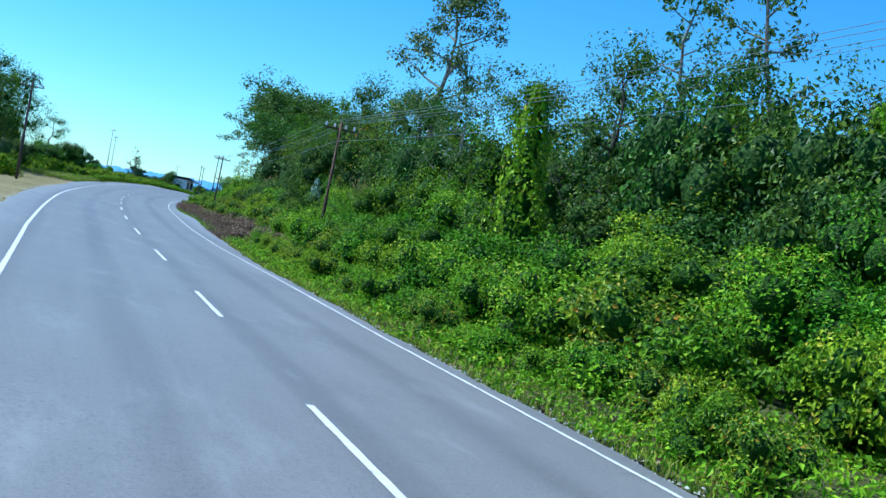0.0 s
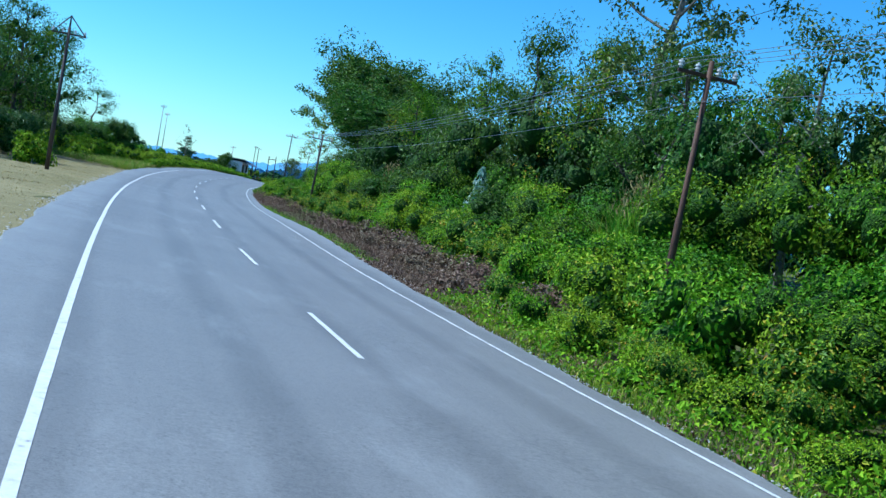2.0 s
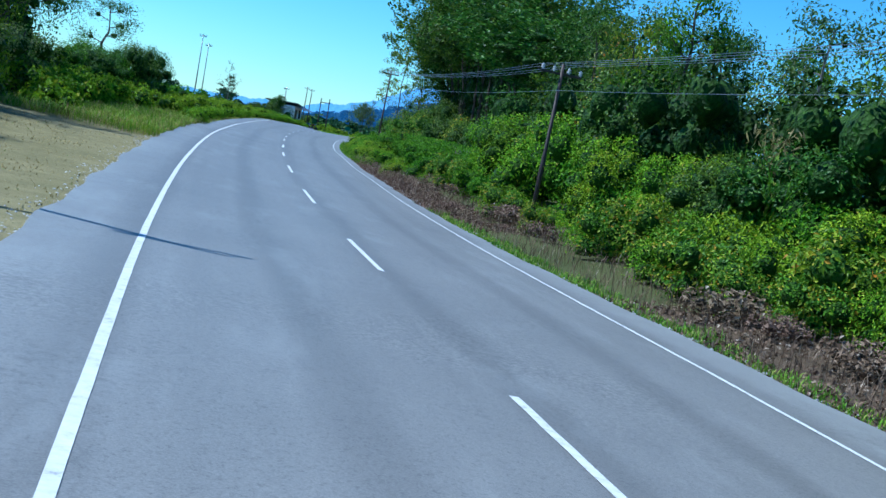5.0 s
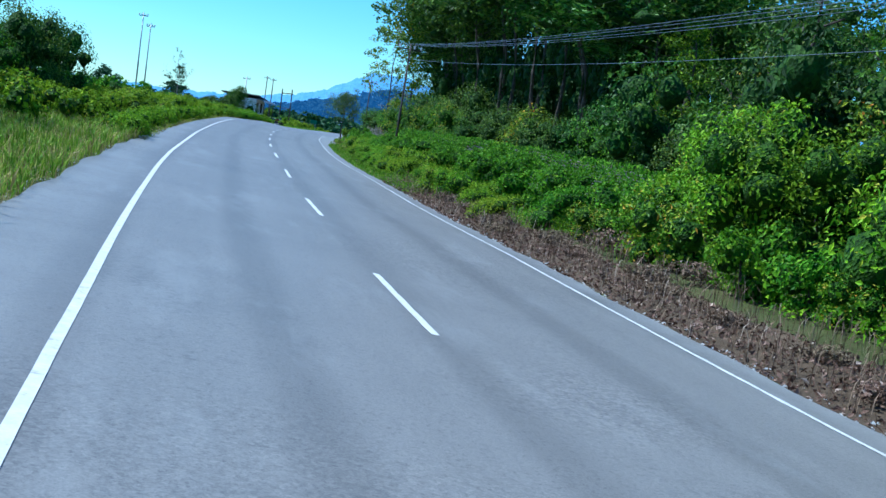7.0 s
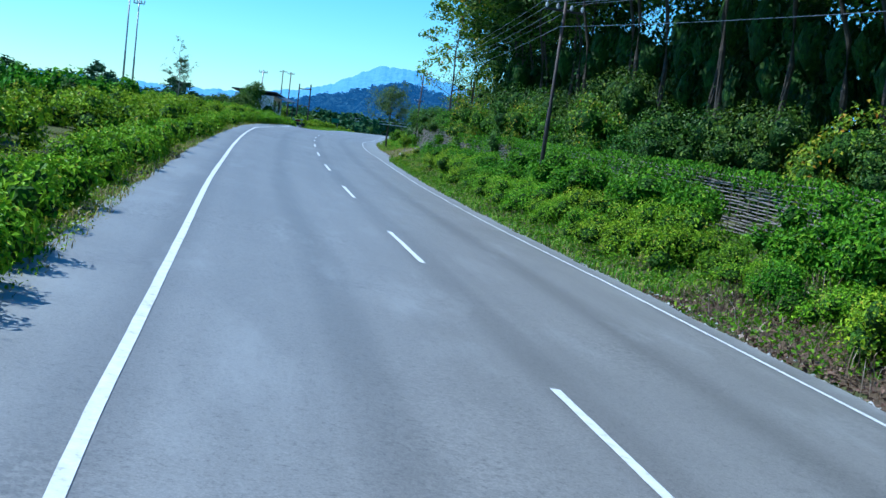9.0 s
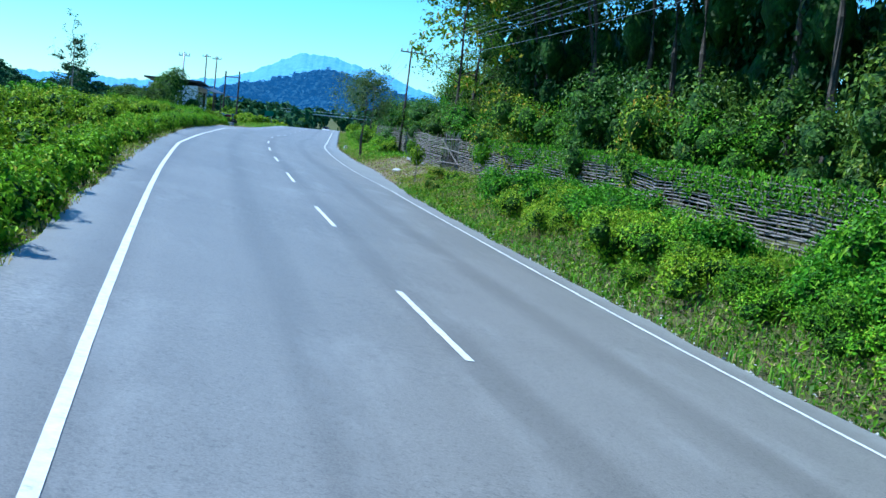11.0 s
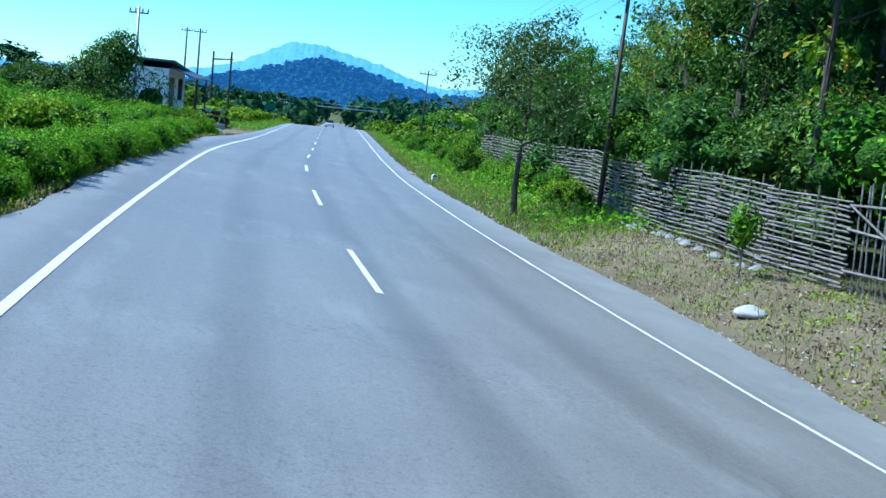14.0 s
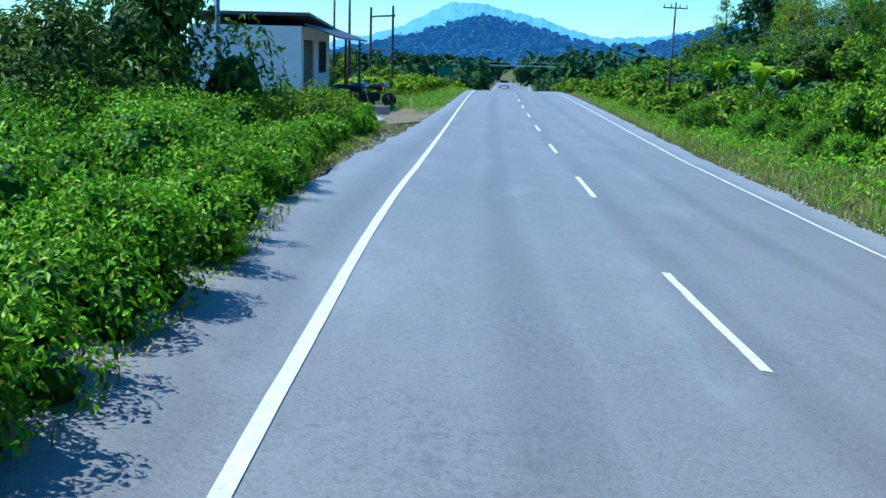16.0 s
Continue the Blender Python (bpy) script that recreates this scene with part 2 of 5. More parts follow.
def asphalt():
    m, n, l, b = mat("asphalt", 0.5, 0.0, 0.35)
    geo = n.new("ShaderNodeTexCoord")
    co = geo.outputs["Object"]
    uv = n.new("ShaderNodeUVMap").outputs[0]
    mp = n.new("ShaderNodeMapping")
    mp.inputs["Scale"].default_value = (1.7, 0.035, 1.0)
    l.new(uv, mp.inputs["Vector"])
    streak = noise_node(n, l, mp.outputs[0], 1.0, 5.0, 0.65)
    grit, patch, wide = noise_node(n, l, co, 70.0, 3.0, 0.8), noise_node(n, l, co, 0.8, 6.0, 0.7), noise_node(n, l, co, 0.12, 3.0)
    speck = noise_node(n, l, co, 26.0, 5.0, 0.85)
    col = ramp_node(n, l, streak, [(0.32, (0.132, 0.128, 0.119)), (0.6, (0.255, 0.246, 0.229))])
    col = mix_node(n, l, 0.4, col, ramp_node(n, l, patch, [(0.34, (0.132, 0.128, 0.119)), (0.66, (0.269, 0.260, 0.240))]))
    col = mix_node(n, l, 0.3, col, ramp_node(n, l, wide, [(0.4, (0.150, 0.147, 0.138)), (0.6, (0.255, 0.246, 0.229))]))
    col = mix_node(n, l, 0.5, col, ramp_node(n, l, grit, [(0.3, (0.089, 0.085, 0.077)), (0.75, (0.380, 0.358, 0.320))]))
    col = mix_node(n, l, ramp_node(n, l, speck, [(0.53, (0, 0, 0)), (0.66, (0.8, 0.8, 0.8))]), col, (0.095, 0.093, 0.088))
    sep = n.new("ShaderNodeSeparateXYZ")
    l.new(uv, sep.inputs[0])
    wob = n.new("ShaderNodeMapping")
    wob.inputs["Scale"].default_value = (0.5, 0.06, 1.0)
    l.new(uv, wob.inputs["Vector"])
    sway = n.new("ShaderNodeMath")
    sway.operation, sway.inputs[1].default_value = "MULTIPLY_ADD", 0.5
    l.new(noise_node(n, l, wob.outputs[0], 1.0, 2.0), sway.inputs[0])
    l.new(sep.outputs[0], sway.inputs[2])
    wave = n.new("ShaderNodeMath")
    wave.operation = "SINE"
    turn = n.new("ShaderNodeMath")
    turn.operation, turn.inputs[1].default_value = "MULTIPLY", 4.3
    l.new(sway.outputs[0], turn.inputs[0])
    l.new(turn.outputs[0], wave.inputs[0])
    track = ramp_node(n, l, wave.outputs[0], [(0.35, (1.0, 1.0, 1.0)), (0.95, (0.78, 0.775, 0.77))])
    col = mix_node(n, l, 0.75, col, track, "MULTIPLY")
    blot = noise_node(n, l, co, 3.2, 6.0, 0.8)
    col = mix_node(n, l, ramp_node(n, l, blot, [(0.62, (0, 0, 0)), (0.74, (0.55, 0.55, 0.55))]), col, (0.134, 0.130, 0.121))
    side = n.new("ShaderNodeMath")
    side.operation = "ABSOLUTE"
    l.new(sep.outputs[0], side.inputs[0])
    reach = n.new("ShaderNodeMapRange")
    reach.inputs["From Min"].default_value, reach.inputs["From Max"].default_value = 2.7, 3.9
    l.new(side.outputs[0], reach.inputs["Value"])
    dust = mix_node(n, l, 1.0, ramp_node(n, l, reach.outputs[0], [(0.0, (0, 0, 0)), (1.0, (0.7, 0.7, 0.7))]), ramp_node(n, l, patch, [(0.3, (0.3, 0.3, 0.3)), (0.65, (1, 1, 1))]), "MULTIPLY")
    col = mix_node(n, l, dust, col, (0.323, 0.328, 0.312))
    worn = ramp_node(n, l, noise_node(n, l, co, 0.33, 4.0, 0.6), [(0.52, (0, 0, 0)), (0.64, (1, 1, 1))])
    chip = ramp_node(n, l, noise_node(n, l, co, 11.0, 6.0, 0.8), [(0.5, (0, 0, 0)), (0.62, (0.6, 0.6, 0.6))])
    col = mix_node(n, l, mix_node(n, l, 1.0, worn, chip, "MULTIPLY"), col, (0.101, 0.099, 0.093))
    # worn aggregate: speckled stretches where the binder is gone, and pale scuffed blotches
    bare = ramp_node(n, l, noise_node(n, l, co, 0.16, 3.0, 0.55), [(0.53, (0, 0, 0)), (0.66, (1, 1, 1))])
    stone = n.new("ShaderNodeTexVoronoi")
    stone.inputs["Scale"].default_value = 34.0
    l.new(co, stone.inputs["Vector"])
    tone = n.new("ShaderNodeSeparateColor")
    l.new(stone.outputs["Color"], tone.inputs[0])
    chips = ramp_node(n, l, tone.outputs[0], [(0.0, (0.7, 0.7, 0.7)), (0.5, (0.97, 0.97, 0.97)), (1.0, (1.25, 1.24, 1.22))])
    col = mix_node(n, l, bare, col, mix_node(n, l, 1.0, col, chips, "MULTIPLY"))
    scuff = n.new("ShaderNodeMapping")
    scuff.inputs["Scale"].default_value = (1.1, 0.3, 1.0)
    l.new(uv, scuff.inputs["Vector"])
    pale = ramp_node(n, l, noise_node(n, l, scuff.outputs[0], 1.0, 6.0, 0.7), [(0.54, (0, 0, 0)), (0.72, (0.4, 0.4, 0.4))])
    col = mix_node(n, l, pale, col, (0.352, 0.350, 0.332))
    l.new(col, b.inputs["Base Color"])
    bump_node(n, l, b, mix_node(n, l, 0.5, grit, speck), 0.14, 0.012)
    return m


def road_paint():
    m, n, l, b = mat("road_paint", 0.7, 0.0, 0.3)
    co = n.new("ShaderNodeTexCoord").outputs["Object"]
    wear, grit = noise_node(n, l, co, 9.0, 6.0, 0.75), noise_node(n, l, co, 120.0, 2.0)
    col = ramp_node(n, l, wear, [(0.28, (0.25, 0.245, 0.235)), (0.4, (0.58, 0.58, 0.56)), (0.7, (0.74, 0.74, 0.72))])
    l.new(col, b.inputs["Base Color"])
    bump_node(n, l, b, grit, 0.3, 0.005)
    return m


def soil(name, a, c, d):
    m, n, l, b = mat(name, 0.95, 0.0, 0.2)
    co = n.new("ShaderNodeTexCoord").outputs["Object"]
    big, mid, fine = noise_node(n, l, co, 0.15, 4.0), noise_node(n, l, co, 1.6, 6.0, 0.7), noise_node(n, l, co, 22.0, 5.0, 0.75)
    col = ramp_node(n, l, mid, [(0.3, a), (0.55, c), (0.75, d)])
    col = mix_node(n, l, 0.45, col, ramp_node(n, l, fine, [(0.3, a), (0.5, c), (0.72, d)]))
    col = mix_node(n, l, 0.25, col, ramp_node(n, l, big, [(0.35, a), (0.65, d)]))
    l.new(col, b.inputs["Base Color"])
    bump_node(n, l, b, fine, 0.7, 0.05)
    return m


ASPHALT, PAINT = asphalt(), road_paint()
EARTH = soil("verge_earth", (0.035, 0.045, 0.01), (0.085, 0.1, 0.025), (0.19, 0.16, 0.07))
LITTER = soil("brown_leaf_mould", (0.05, 0.034, 0.018), (0.12, 0.082, 0.048), (0.23, 0.165, 0.105))
STRAW = soil("dry_turf", (0.12, 0.11, 0.04), (0.26, 0.22, 0.1), (0.4, 0.34, 0.18))
GRAVEL = soil("pale_gravel", (0.1, 0.076, 0.042), (0.2, 0.158, 0.09), (0.33, 0.28, 0.18))


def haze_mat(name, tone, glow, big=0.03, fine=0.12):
    """Far land with haze painted in: a dim blue base, and emission for the light scattered by the air."""
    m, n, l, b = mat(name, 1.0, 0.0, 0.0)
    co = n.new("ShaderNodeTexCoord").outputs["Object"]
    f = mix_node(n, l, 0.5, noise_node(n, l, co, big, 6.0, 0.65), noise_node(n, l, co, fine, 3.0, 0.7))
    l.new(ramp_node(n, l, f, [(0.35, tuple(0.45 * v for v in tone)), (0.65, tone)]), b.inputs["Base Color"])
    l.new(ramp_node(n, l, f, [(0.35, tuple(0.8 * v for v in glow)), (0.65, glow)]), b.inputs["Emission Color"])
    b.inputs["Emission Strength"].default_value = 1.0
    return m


# second tone is emitted: the air's blue haze, put into the land's material
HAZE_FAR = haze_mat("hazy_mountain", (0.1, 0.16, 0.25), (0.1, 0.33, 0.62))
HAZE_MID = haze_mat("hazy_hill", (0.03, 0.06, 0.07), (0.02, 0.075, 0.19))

# ---- the road's line: heading, rise, cross fall and the painted edges, every 10 m ----
KNOT = np.arange(-20.0, 341.0, 10.0)
HEAD = np.radians([-0.39, -0.19, 0.0, 0.4, 0.6, 0.14, -0.63, -1.73, -2.14, -3.01, -4.33, -5.36, -6.74, -6.56, -7.73, -8.43, -9.17, -10.05, -10.52, -11.68, -13.39, -15.44, -15.41, -15.45, -15.51, -15.56, -15.63, -15.7, -15.79, -15.88, -15.98, -16.09, -16.2, -16.31, -16.43, -16.54, -16.66])
RISE = [-0.002, -0.001, -0.0, 0.003, 0.051, 0.09, 0.143, 0.212, 0.231, 0.226, 0.307, 0.394, 0.43, 0.518, 0.546, 0.574, 0.602, 0.639, 0.566, 0.523, 0.515, 0.373, 0.204, 0.116, 0.059, 0.006, -0.042, -0.1, -0.22, -0.46, -0.76, -1.1, -1.5, -1.9, -2.3, -2.7, -3.1]
BANK = [-0.016, -0.028, -0.04, -0.05, -0.055, -0.064, -0.063, -0.056, -0.052, -0.062, -0.081, -0.081, -0.094, -0.104, -0.119, -0.126, -0.128, -0.133, -0.133, -0.117, -0.114, -0.099, -0.075, -0.047, -0.025, -0.01, 0.0, 0.005, 0.007, 0.007, 0.006, 0.005, 0.003, 0.002, 0.001, -0.0, -0.001]
LEFT = [2.73, 2.75, 2.77, 2.79, 2.82, 2.75, 2.7, 2.71, 2.73, 2.7, 2.65, 2.68, 2.76, 2.69, 2.65, 2.71, 2.8, 2.85, 2.71, 2.57, 2.44, 2.45, 2.57, 2.66, 2.74, 2.8, 2.85, 2.89, 2.93, 2.96, 2.98, 2.99, 3.01, 3.02, 3.03, 3.04, 3.05]
RIGHT = [2.67, 2.67, 2.68, 2.69, 2.7, 2.68, 2.71, 2.77, 2.88, 2.98, 3.03, 3.05, 3.03, 3.02, 3.02, 3.06, 3.14, 3.14, 3.09, 3.04, 2.98, 2.97, 2.98, 2.99, 2.99, 2.99, 2.99, 3.0, 3.0, 3.0, 3.0, 3.01, 3.01, 3.01, 3.02, 3.02, 3.02]
S_GRID = np.arange(-60.0, 3600.0, 1.0)


def knots(s, values):
    return np.interp(s, KNOT, values)


_th = knots(S_GRID, HEAD)
_th = _th - np.interp(0.0, S_GRID, _th)
_cx, _cy = np.cumsum(-np.sin(_th)), np.cumsum(np.cos(_th))
_cx, _cy = _cx - np.interp(0.0, S_GRID, _cx), _cy - np.interp(0.0, S_GRID, _cy)


def edge_left(s):
    """Where the asphalt ends on the left, in metres from the centre line."""
    return -np.interp(s, [-60, 100, 115, 220, 400], [3.78, 3.75, 3.45, 3.4, 3.6]) + 0.06 * np.sin(s * 1.7) * np.sin(s * 0.63)


def edge_right(s):
    return np.interp(s, [-60, 25, 35, 45, 56, 75, 97, 110, 127, 140, 150, 157, 166, 172, 178, 190, 400], [2.93, 3.0, 3.45, 3.6, 3.95, 3.6, 3.42, 3.42, 3.5, 3.6, 3.65, 4.15, 4.55, 4.15, 4.05, 3.68, 3.5]) + 0.06 * np.sin(s * 1.9 + 1) * np.sin(s * 0.71)


def lump(s, o, size, seed=0.0):
    """Smooth unevenness between -1 and 1."""
    s, o = np.asarray(s, float) / size, np.asarray(o, float) / size
    return (np.sin(1.3 * s + 2.1 * np.sin(0.7 * o + seed)) + np.sin(1.7 * o + 1.9 * np.sin(0.9 * s - seed)) + np.sin(2.3 * s - 1.1 * o + 3 * seed)) / 3


def height(s, o):
    """The ground's height beside and under the road."""
    s, o = np.broadcast_arrays(np.asarray(s, float), np.asarray(o, float))
    el, er = edge_left(s), edge_right(s)
    base = knots(s, RISE) + knots(s, BANK) * np.clip(o, el - 0.3, er + 0.3)
    r, lft = np.clip(o - er - 0.2, 0, None), np.clip(el - 0.2 - o, 0, None)
    hill = np.interp(s, [-60, 60, 95, 130, 4000], [0.07, 0.07, 0.04, 0.0, 0.0])
    z = base + hill * np.clip(r, 0, 26) + np.interp(s, [0, 200, 230, 330], [0, 0, 0.05, 0.1]) * np.clip(r - 3, 0, 60) * 0.6
    z = z + np.interp(s, [95, 125, 200, 215], [0, 0.42, 0.42, 0]) * np.clip(r / 1.6, 0, 1)
    z = z + np.clip(lft, 0, 14) * np.interp(s, [-60, 70, 110, 190, 4000], [0.03, 0.03, 0.07, 0.02, 0.02])
    z = z + 0.07 * lump(s, o, 1.3) * np.clip((r + lft) / 1.5, 0, 1) - 0.05 * (r + lft > 0)
    far = np.clip((np.abs(o) - 40) / 200, 0, 1)
    z = z * (1 - far) - 1.0 * far
    return z


def place(s, o, up=0.0):
    """World coordinates of the point o metres right of the centre line at the distance s along it, up above the ground."""
    s, o = np.broadcast_arrays(np.asarray(s, float), np.asarray(o, float))
    th = np.interp(s, S_GRID, _th)
    near = np.clip(o, -60, 60)
    far = o - near
    x = np.interp(s, S_GRID, _cx) + near * np.cos(th) + far * math.cos(-0.12)
    y = np.interp(s, S_GRID, _cy) + near * np.sin(th) + far * math.sin(-0.12)
    return np.stack([x, y, height(s, o) + up], -1)


def spot(s, o, up=0.0, turn=0.0, scale=1.0):
    """A pose on the ground, turned with the road."""
    x, y, z = place(s, o, up)
    return Matrix.Translation((x, y, z)) @ Matrix.Rotation(float(np.interp(s, S_GRID, _th)) + turn, 4, "Z") @ Matrix.Scale(scale, 4)


# ---- mesh helpers ----


def as_mesh(name, verts, faces, material, smooth=False):
    me = bpy.data.meshes.new(name)
    verts, faces = np.asarray(verts, np.float32), np.asarray(faces, np.int32)
    k = faces.shape[1]
    me.vertices.add(len(verts))
    me.vertices.foreach_set("co", verts.ravel())
    me.loops.add(faces.size)
    me.loops.foreach_set("vertex_index", faces.ravel())
    me.polygons.add(len(faces))
    me.polygons.foreach_set("loop_start", np.arange(0, faces.size, k, dtype=np.int32))
    me.polygons.foreach_set("use_smooth", np.full(len(faces), smooth))
    me.update(calc_edges=True)
    me.materials.append(material)
    return me


def part(name, bm, material, parent=None, label="", smooth=False):
    """One bmesh as one mesh object under a thing."""
    me = bpy.data.meshes.new(name)
    if smooth:
        for fc in bm.faces:
            fc.smooth = True
    bm.to_mesh(me)
    bm.free()
    me.materials.append(material)
    ob = new(name, me)
    ob.parent = parent
    return tagged(ob, label)


def box(bm, size, m=None, bevel=0.0):
    r = bmesh.ops.create_cube(bm, size=1.0, matrix=(m or Matrix()) @ Matrix.Diagonal((*size, 1)))
    if bevel:
        es = {e for v in r["verts"] for e in v.link_edges}
        bmesh.ops.bevel(bm, geom=list(es), offset=bevel, segments=2, affect="EDGES", profile=0.5)


def boxed(size, at, bevel=0.0):
    bm = bmesh.new()
    box(bm, size, Matrix.Translation(at), bevel)
    return bm


def tube(bm, points, radii, sides=8):
    """A tapered, bent tube through the points."""
    rings = []
    pts = [Vector(p) for p in points]
    for i, p in enumerate(pts):
        d = (pts[min(i + 1, len(pts) - 1)] - pts[max(i - 1, 0)]).normalized()
        a = d.orthogonal().normalized()
        b = d.cross(a)
        rings.append([bm.verts.new(p + radii[i] * (math.cos(6.2832 * k / sides) * a + math.sin(6.2832 * k / sides) * b)) for k in range(sides)])
    for r0, r1 in zip(rings, rings[1:]):
        off = min(range(sides), key=lambda q: (r0[0].co - r1[q].co).length)
        for k in range(sides):
            bm.faces.new((r0[k], r0[(k + 1) % sides], r1[(k + 1 + off) % sides], r1[(k + off) % sides]))
    bm.faces.new(rings[0][::-1])
    bm.faces.new(rings[-1])
    return bm


def tube_mesh(points, radii, sides=8):
    return tube(bmesh.new(), points, radii, sides)


def leaf_arrays(rng, centre, out, size, narrow=0.55, droop=0.25):
    """Folded leaves at the centres, facing out."""
    n = len(centre)
    out = out / (np.linalg.norm(out, axis=1, keepdims=True) + 1e-9)
    r = rng.normal(size=(n, 3))
    along = np.cross(out, r)
    along /= np.linalg.norm(along, axis=1, keepdims=True) + 1e-9
    along[:, 2] -= droop
    side = np.cross(out, along)
    side /= np.linalg.norm(side, axis=1, keepdims=True) + 1e-9
    ln = (size * rng.uniform(0.6, 1.25, n))[:, None]
    wd = ln * narrow * rng.uniform(0.8, 1.2, (n, 1)) * 0.5
    base, tip = centre - along * ln * 0.45, centre + along * ln * 0.55 - out * ln * 0.12
    mid = centre - along * ln * 0.02
    lf, rt = mid + side * wd + out * wd * 0.35, mid - side * wd + out * wd * 0.35
    v = np.stack([base, rt, tip, lf], 1).reshape(-1, 3)
    i = np.arange(n)[:, None] * 4
    f = np.concatenate([i + [0, 1, 2], i + [0, 2, 3]], 1).reshape(-1, 3)
    return v, f


def blade_arrays(rng, root, length, width, lean=0.5):
    """Bent grass blades."""
    n = len(root)
    a = rng.uniform(0, 6.2832, n)
    d = np.stack([np.cos(a), np.sin(a), 0 * a], 1)
    w = np.stack([-np.sin(a), np.cos(a), 0 * a], 1) * width * 0.5
    ln = (length * rng.uniform(0.5, 1.2, n))[:, None]
    k = rng.uniform(0.1, lean, (n, 1))
    up = np.array([[0, 0, 1.0]])
    mid, tip = root + up * ln * 0.6 + d * ln * k * 0.35, root + up * ln * (1 - 0.3 * k) + d * ln * k
    v = np.stack([root, mid + w, tip, mid - w], 1).reshape(-1, 3)
    i = np.arange(n)[:, None] * 4
    f = np.concatenate([i + [0, 1, 3], i + [1, 2, 3]], 1).reshape(-1, 3)
    return v, f


OCTA = np.array([(1, 0, 0), (-1, 0, 0), (0, 1, 0), (0, -1, 0), (0, 0, 1), (0, 0, -1)], float)
_mids = [(i, j) for i in range(6) for j in range(i + 1, 6) if i // 2 != j // 2]
BALL = np.concatenate([OCTA, [(OCTA[i] + OCTA[j]) / math.sqrt(2) for i, j in _mids]])
BALL_TRIS = []
for _x in (0, 1):
    for _y in (2, 3):
        for _z in (4, 5):
            _m = {tuple(sorted(q)): 6 + k for k, q in enumerate(_mids)}
            _xy, _yz, _xz = _m[(_x, _y)], _m[(_y, _z)], _m[(_x, _z)]
            _four = [(_x, _xy, _xz), (_y, _yz, _xy), (_z, _xz, _yz), (_xy, _yz, _xz)]
            BALL_TRIS += _four if (_x + _y + _z) % 2 == 0 else [q[::-1] for q in _four]
BALL_TRIS = np.array(BALL_TRIS)


def core_arrays(rng, centre, radius, floor=0.0, fill=0.6):
    """The heart of a crown: knotted solid lumps that stand in for the shaded leaves behind the outer ones."""
    n = len(centre)
    r = radius[:, None, None] * fill * rng.uniform(0.72, 1.12, (n, len(BALL), 1))
    v = (centre[:, None] + r * BALL[None]).reshape(-1, 3)
    v[:, 2] = np.maximum(v[:, 2], floor)
    return v, (np.arange(n)[:, None, None] * len(BALL) + BALL_TRIS[None]).reshape(-1, 3)


def join(arrays):
    vs, fs, k = [], [], 0
    for v, f in arrays:
        vs.append(v)
        fs.append(f + k)
        k += len(v)
    return np.concatenate(vs), np.concatenate(fs)


def stuff(name, arrays, material, label, category):
    v, f = join(arrays)
    return tagged(new(name, as_mesh(name, v, f, material)), label, category, kind="stuff")


def structure(name, data, label, category):
    return tagged(new(name, data), label, category, kind="structure")


# ---- ground, road and its markings ----


def strip(name, s_vals, o_vals, material, up=0.0, uv=False, z_road=False, smooth=True):
    """A sheet over rows of s and columns of o (each an array, or a function of s)."""
    s_vals = np.asarray(s_vals, float)
    cols = [np.asarray(c(s_vals) if callable(c) else np.full(len(s_vals), c), float) for c in o_vals]
    o = np.stack(cols, 1)
    s = np.repeat(s_vals[:, None], o.shape[1], 1)
    p = place(s, o, up)
    if z_road:
        p[..., 2] = knots(s, RISE) + knots(s, BANK) * o + up
    ns, no = o.shape
    idx = np.arange(ns * no).reshape(ns, no)
    f = np.stack([idx[:-1, :-1], idx[:-1, 1:], idx[1:, 1:], idx[1:, :-1]], -1).reshape(-1, 4)
    me = as_mesh(name, p.reshape(-1, 3), f, material, smooth)
    if uv:
        lay = me.uv_layers.new(name="road")
        co = np.stack([o.ravel(), s.ravel()], 1)[f.ravel()]
        lay.data.foreach_set("uv", co.astype(np.float32).ravel())
    return me


s_near = np.arange(-30.0, 345.0, 1.5)
s_all = np.concatenate([[-58.0, -45.0], s_near, 345 + np.cumsum(1.18 ** np.arange(38) * 1.2)])
s_all = s_all[s_all < 3500]
o_half = np.concatenate([np.arange(6.0, 20.0, 1.0), 20 + np.cumsum(1.22 ** np.arange(32) * 1.2)])
o_half = o_half[o_half < 2600]
o_ground = [float(-v) for v in o_half[::-1]] + list(np.arange(-5.5, 5.6, 0.5)) + [float(v) for v in o_half]
structure("ground", strip("ground", s_all, o_ground, EARTH, up=-0.06), "bare brown and green earth under the roadside plants", "ground")

s_road = np.concatenate([np.arange(-30.0, 345.0, 0.5), 345 + np.cumsum(1.2 ** np.arange(16) * 1.0)])
cols = [lambda s: edge_left(s) - 0.05] + [lambda s, k=k: edge_left(s) + (edge_right(s) - edge_left(s)) * k / 12 for k in range(13)] + [lambda s: edge_right(s) + 0.05]
road_me = strip("road", s_road, cols, ASPHALT, up=0.0, uv=True, z_road=True, smooth=False)
n_col = len(cols)
co = np.empty(len(road_me.vertices) * 3, np.float32)
road_me.vertices.foreach_get("co", co)
co = co.reshape(-1, n_col, 3)
co[:, 0, 2] -= 0.09
co[:, -1, 2] -= 0.09
road_me.vertices.foreach_set("co", co.ravel())
road_me.update()
structure("road", road_me, "grey asphalt road with faded tyre tracks", "road")


def ragged(s, base, amount, f):
    return base + amount * (np.sin(s * f) * np.sin(s * f * 0.37 + 1) + 0.6 * np.sin(s * f * 2.3))


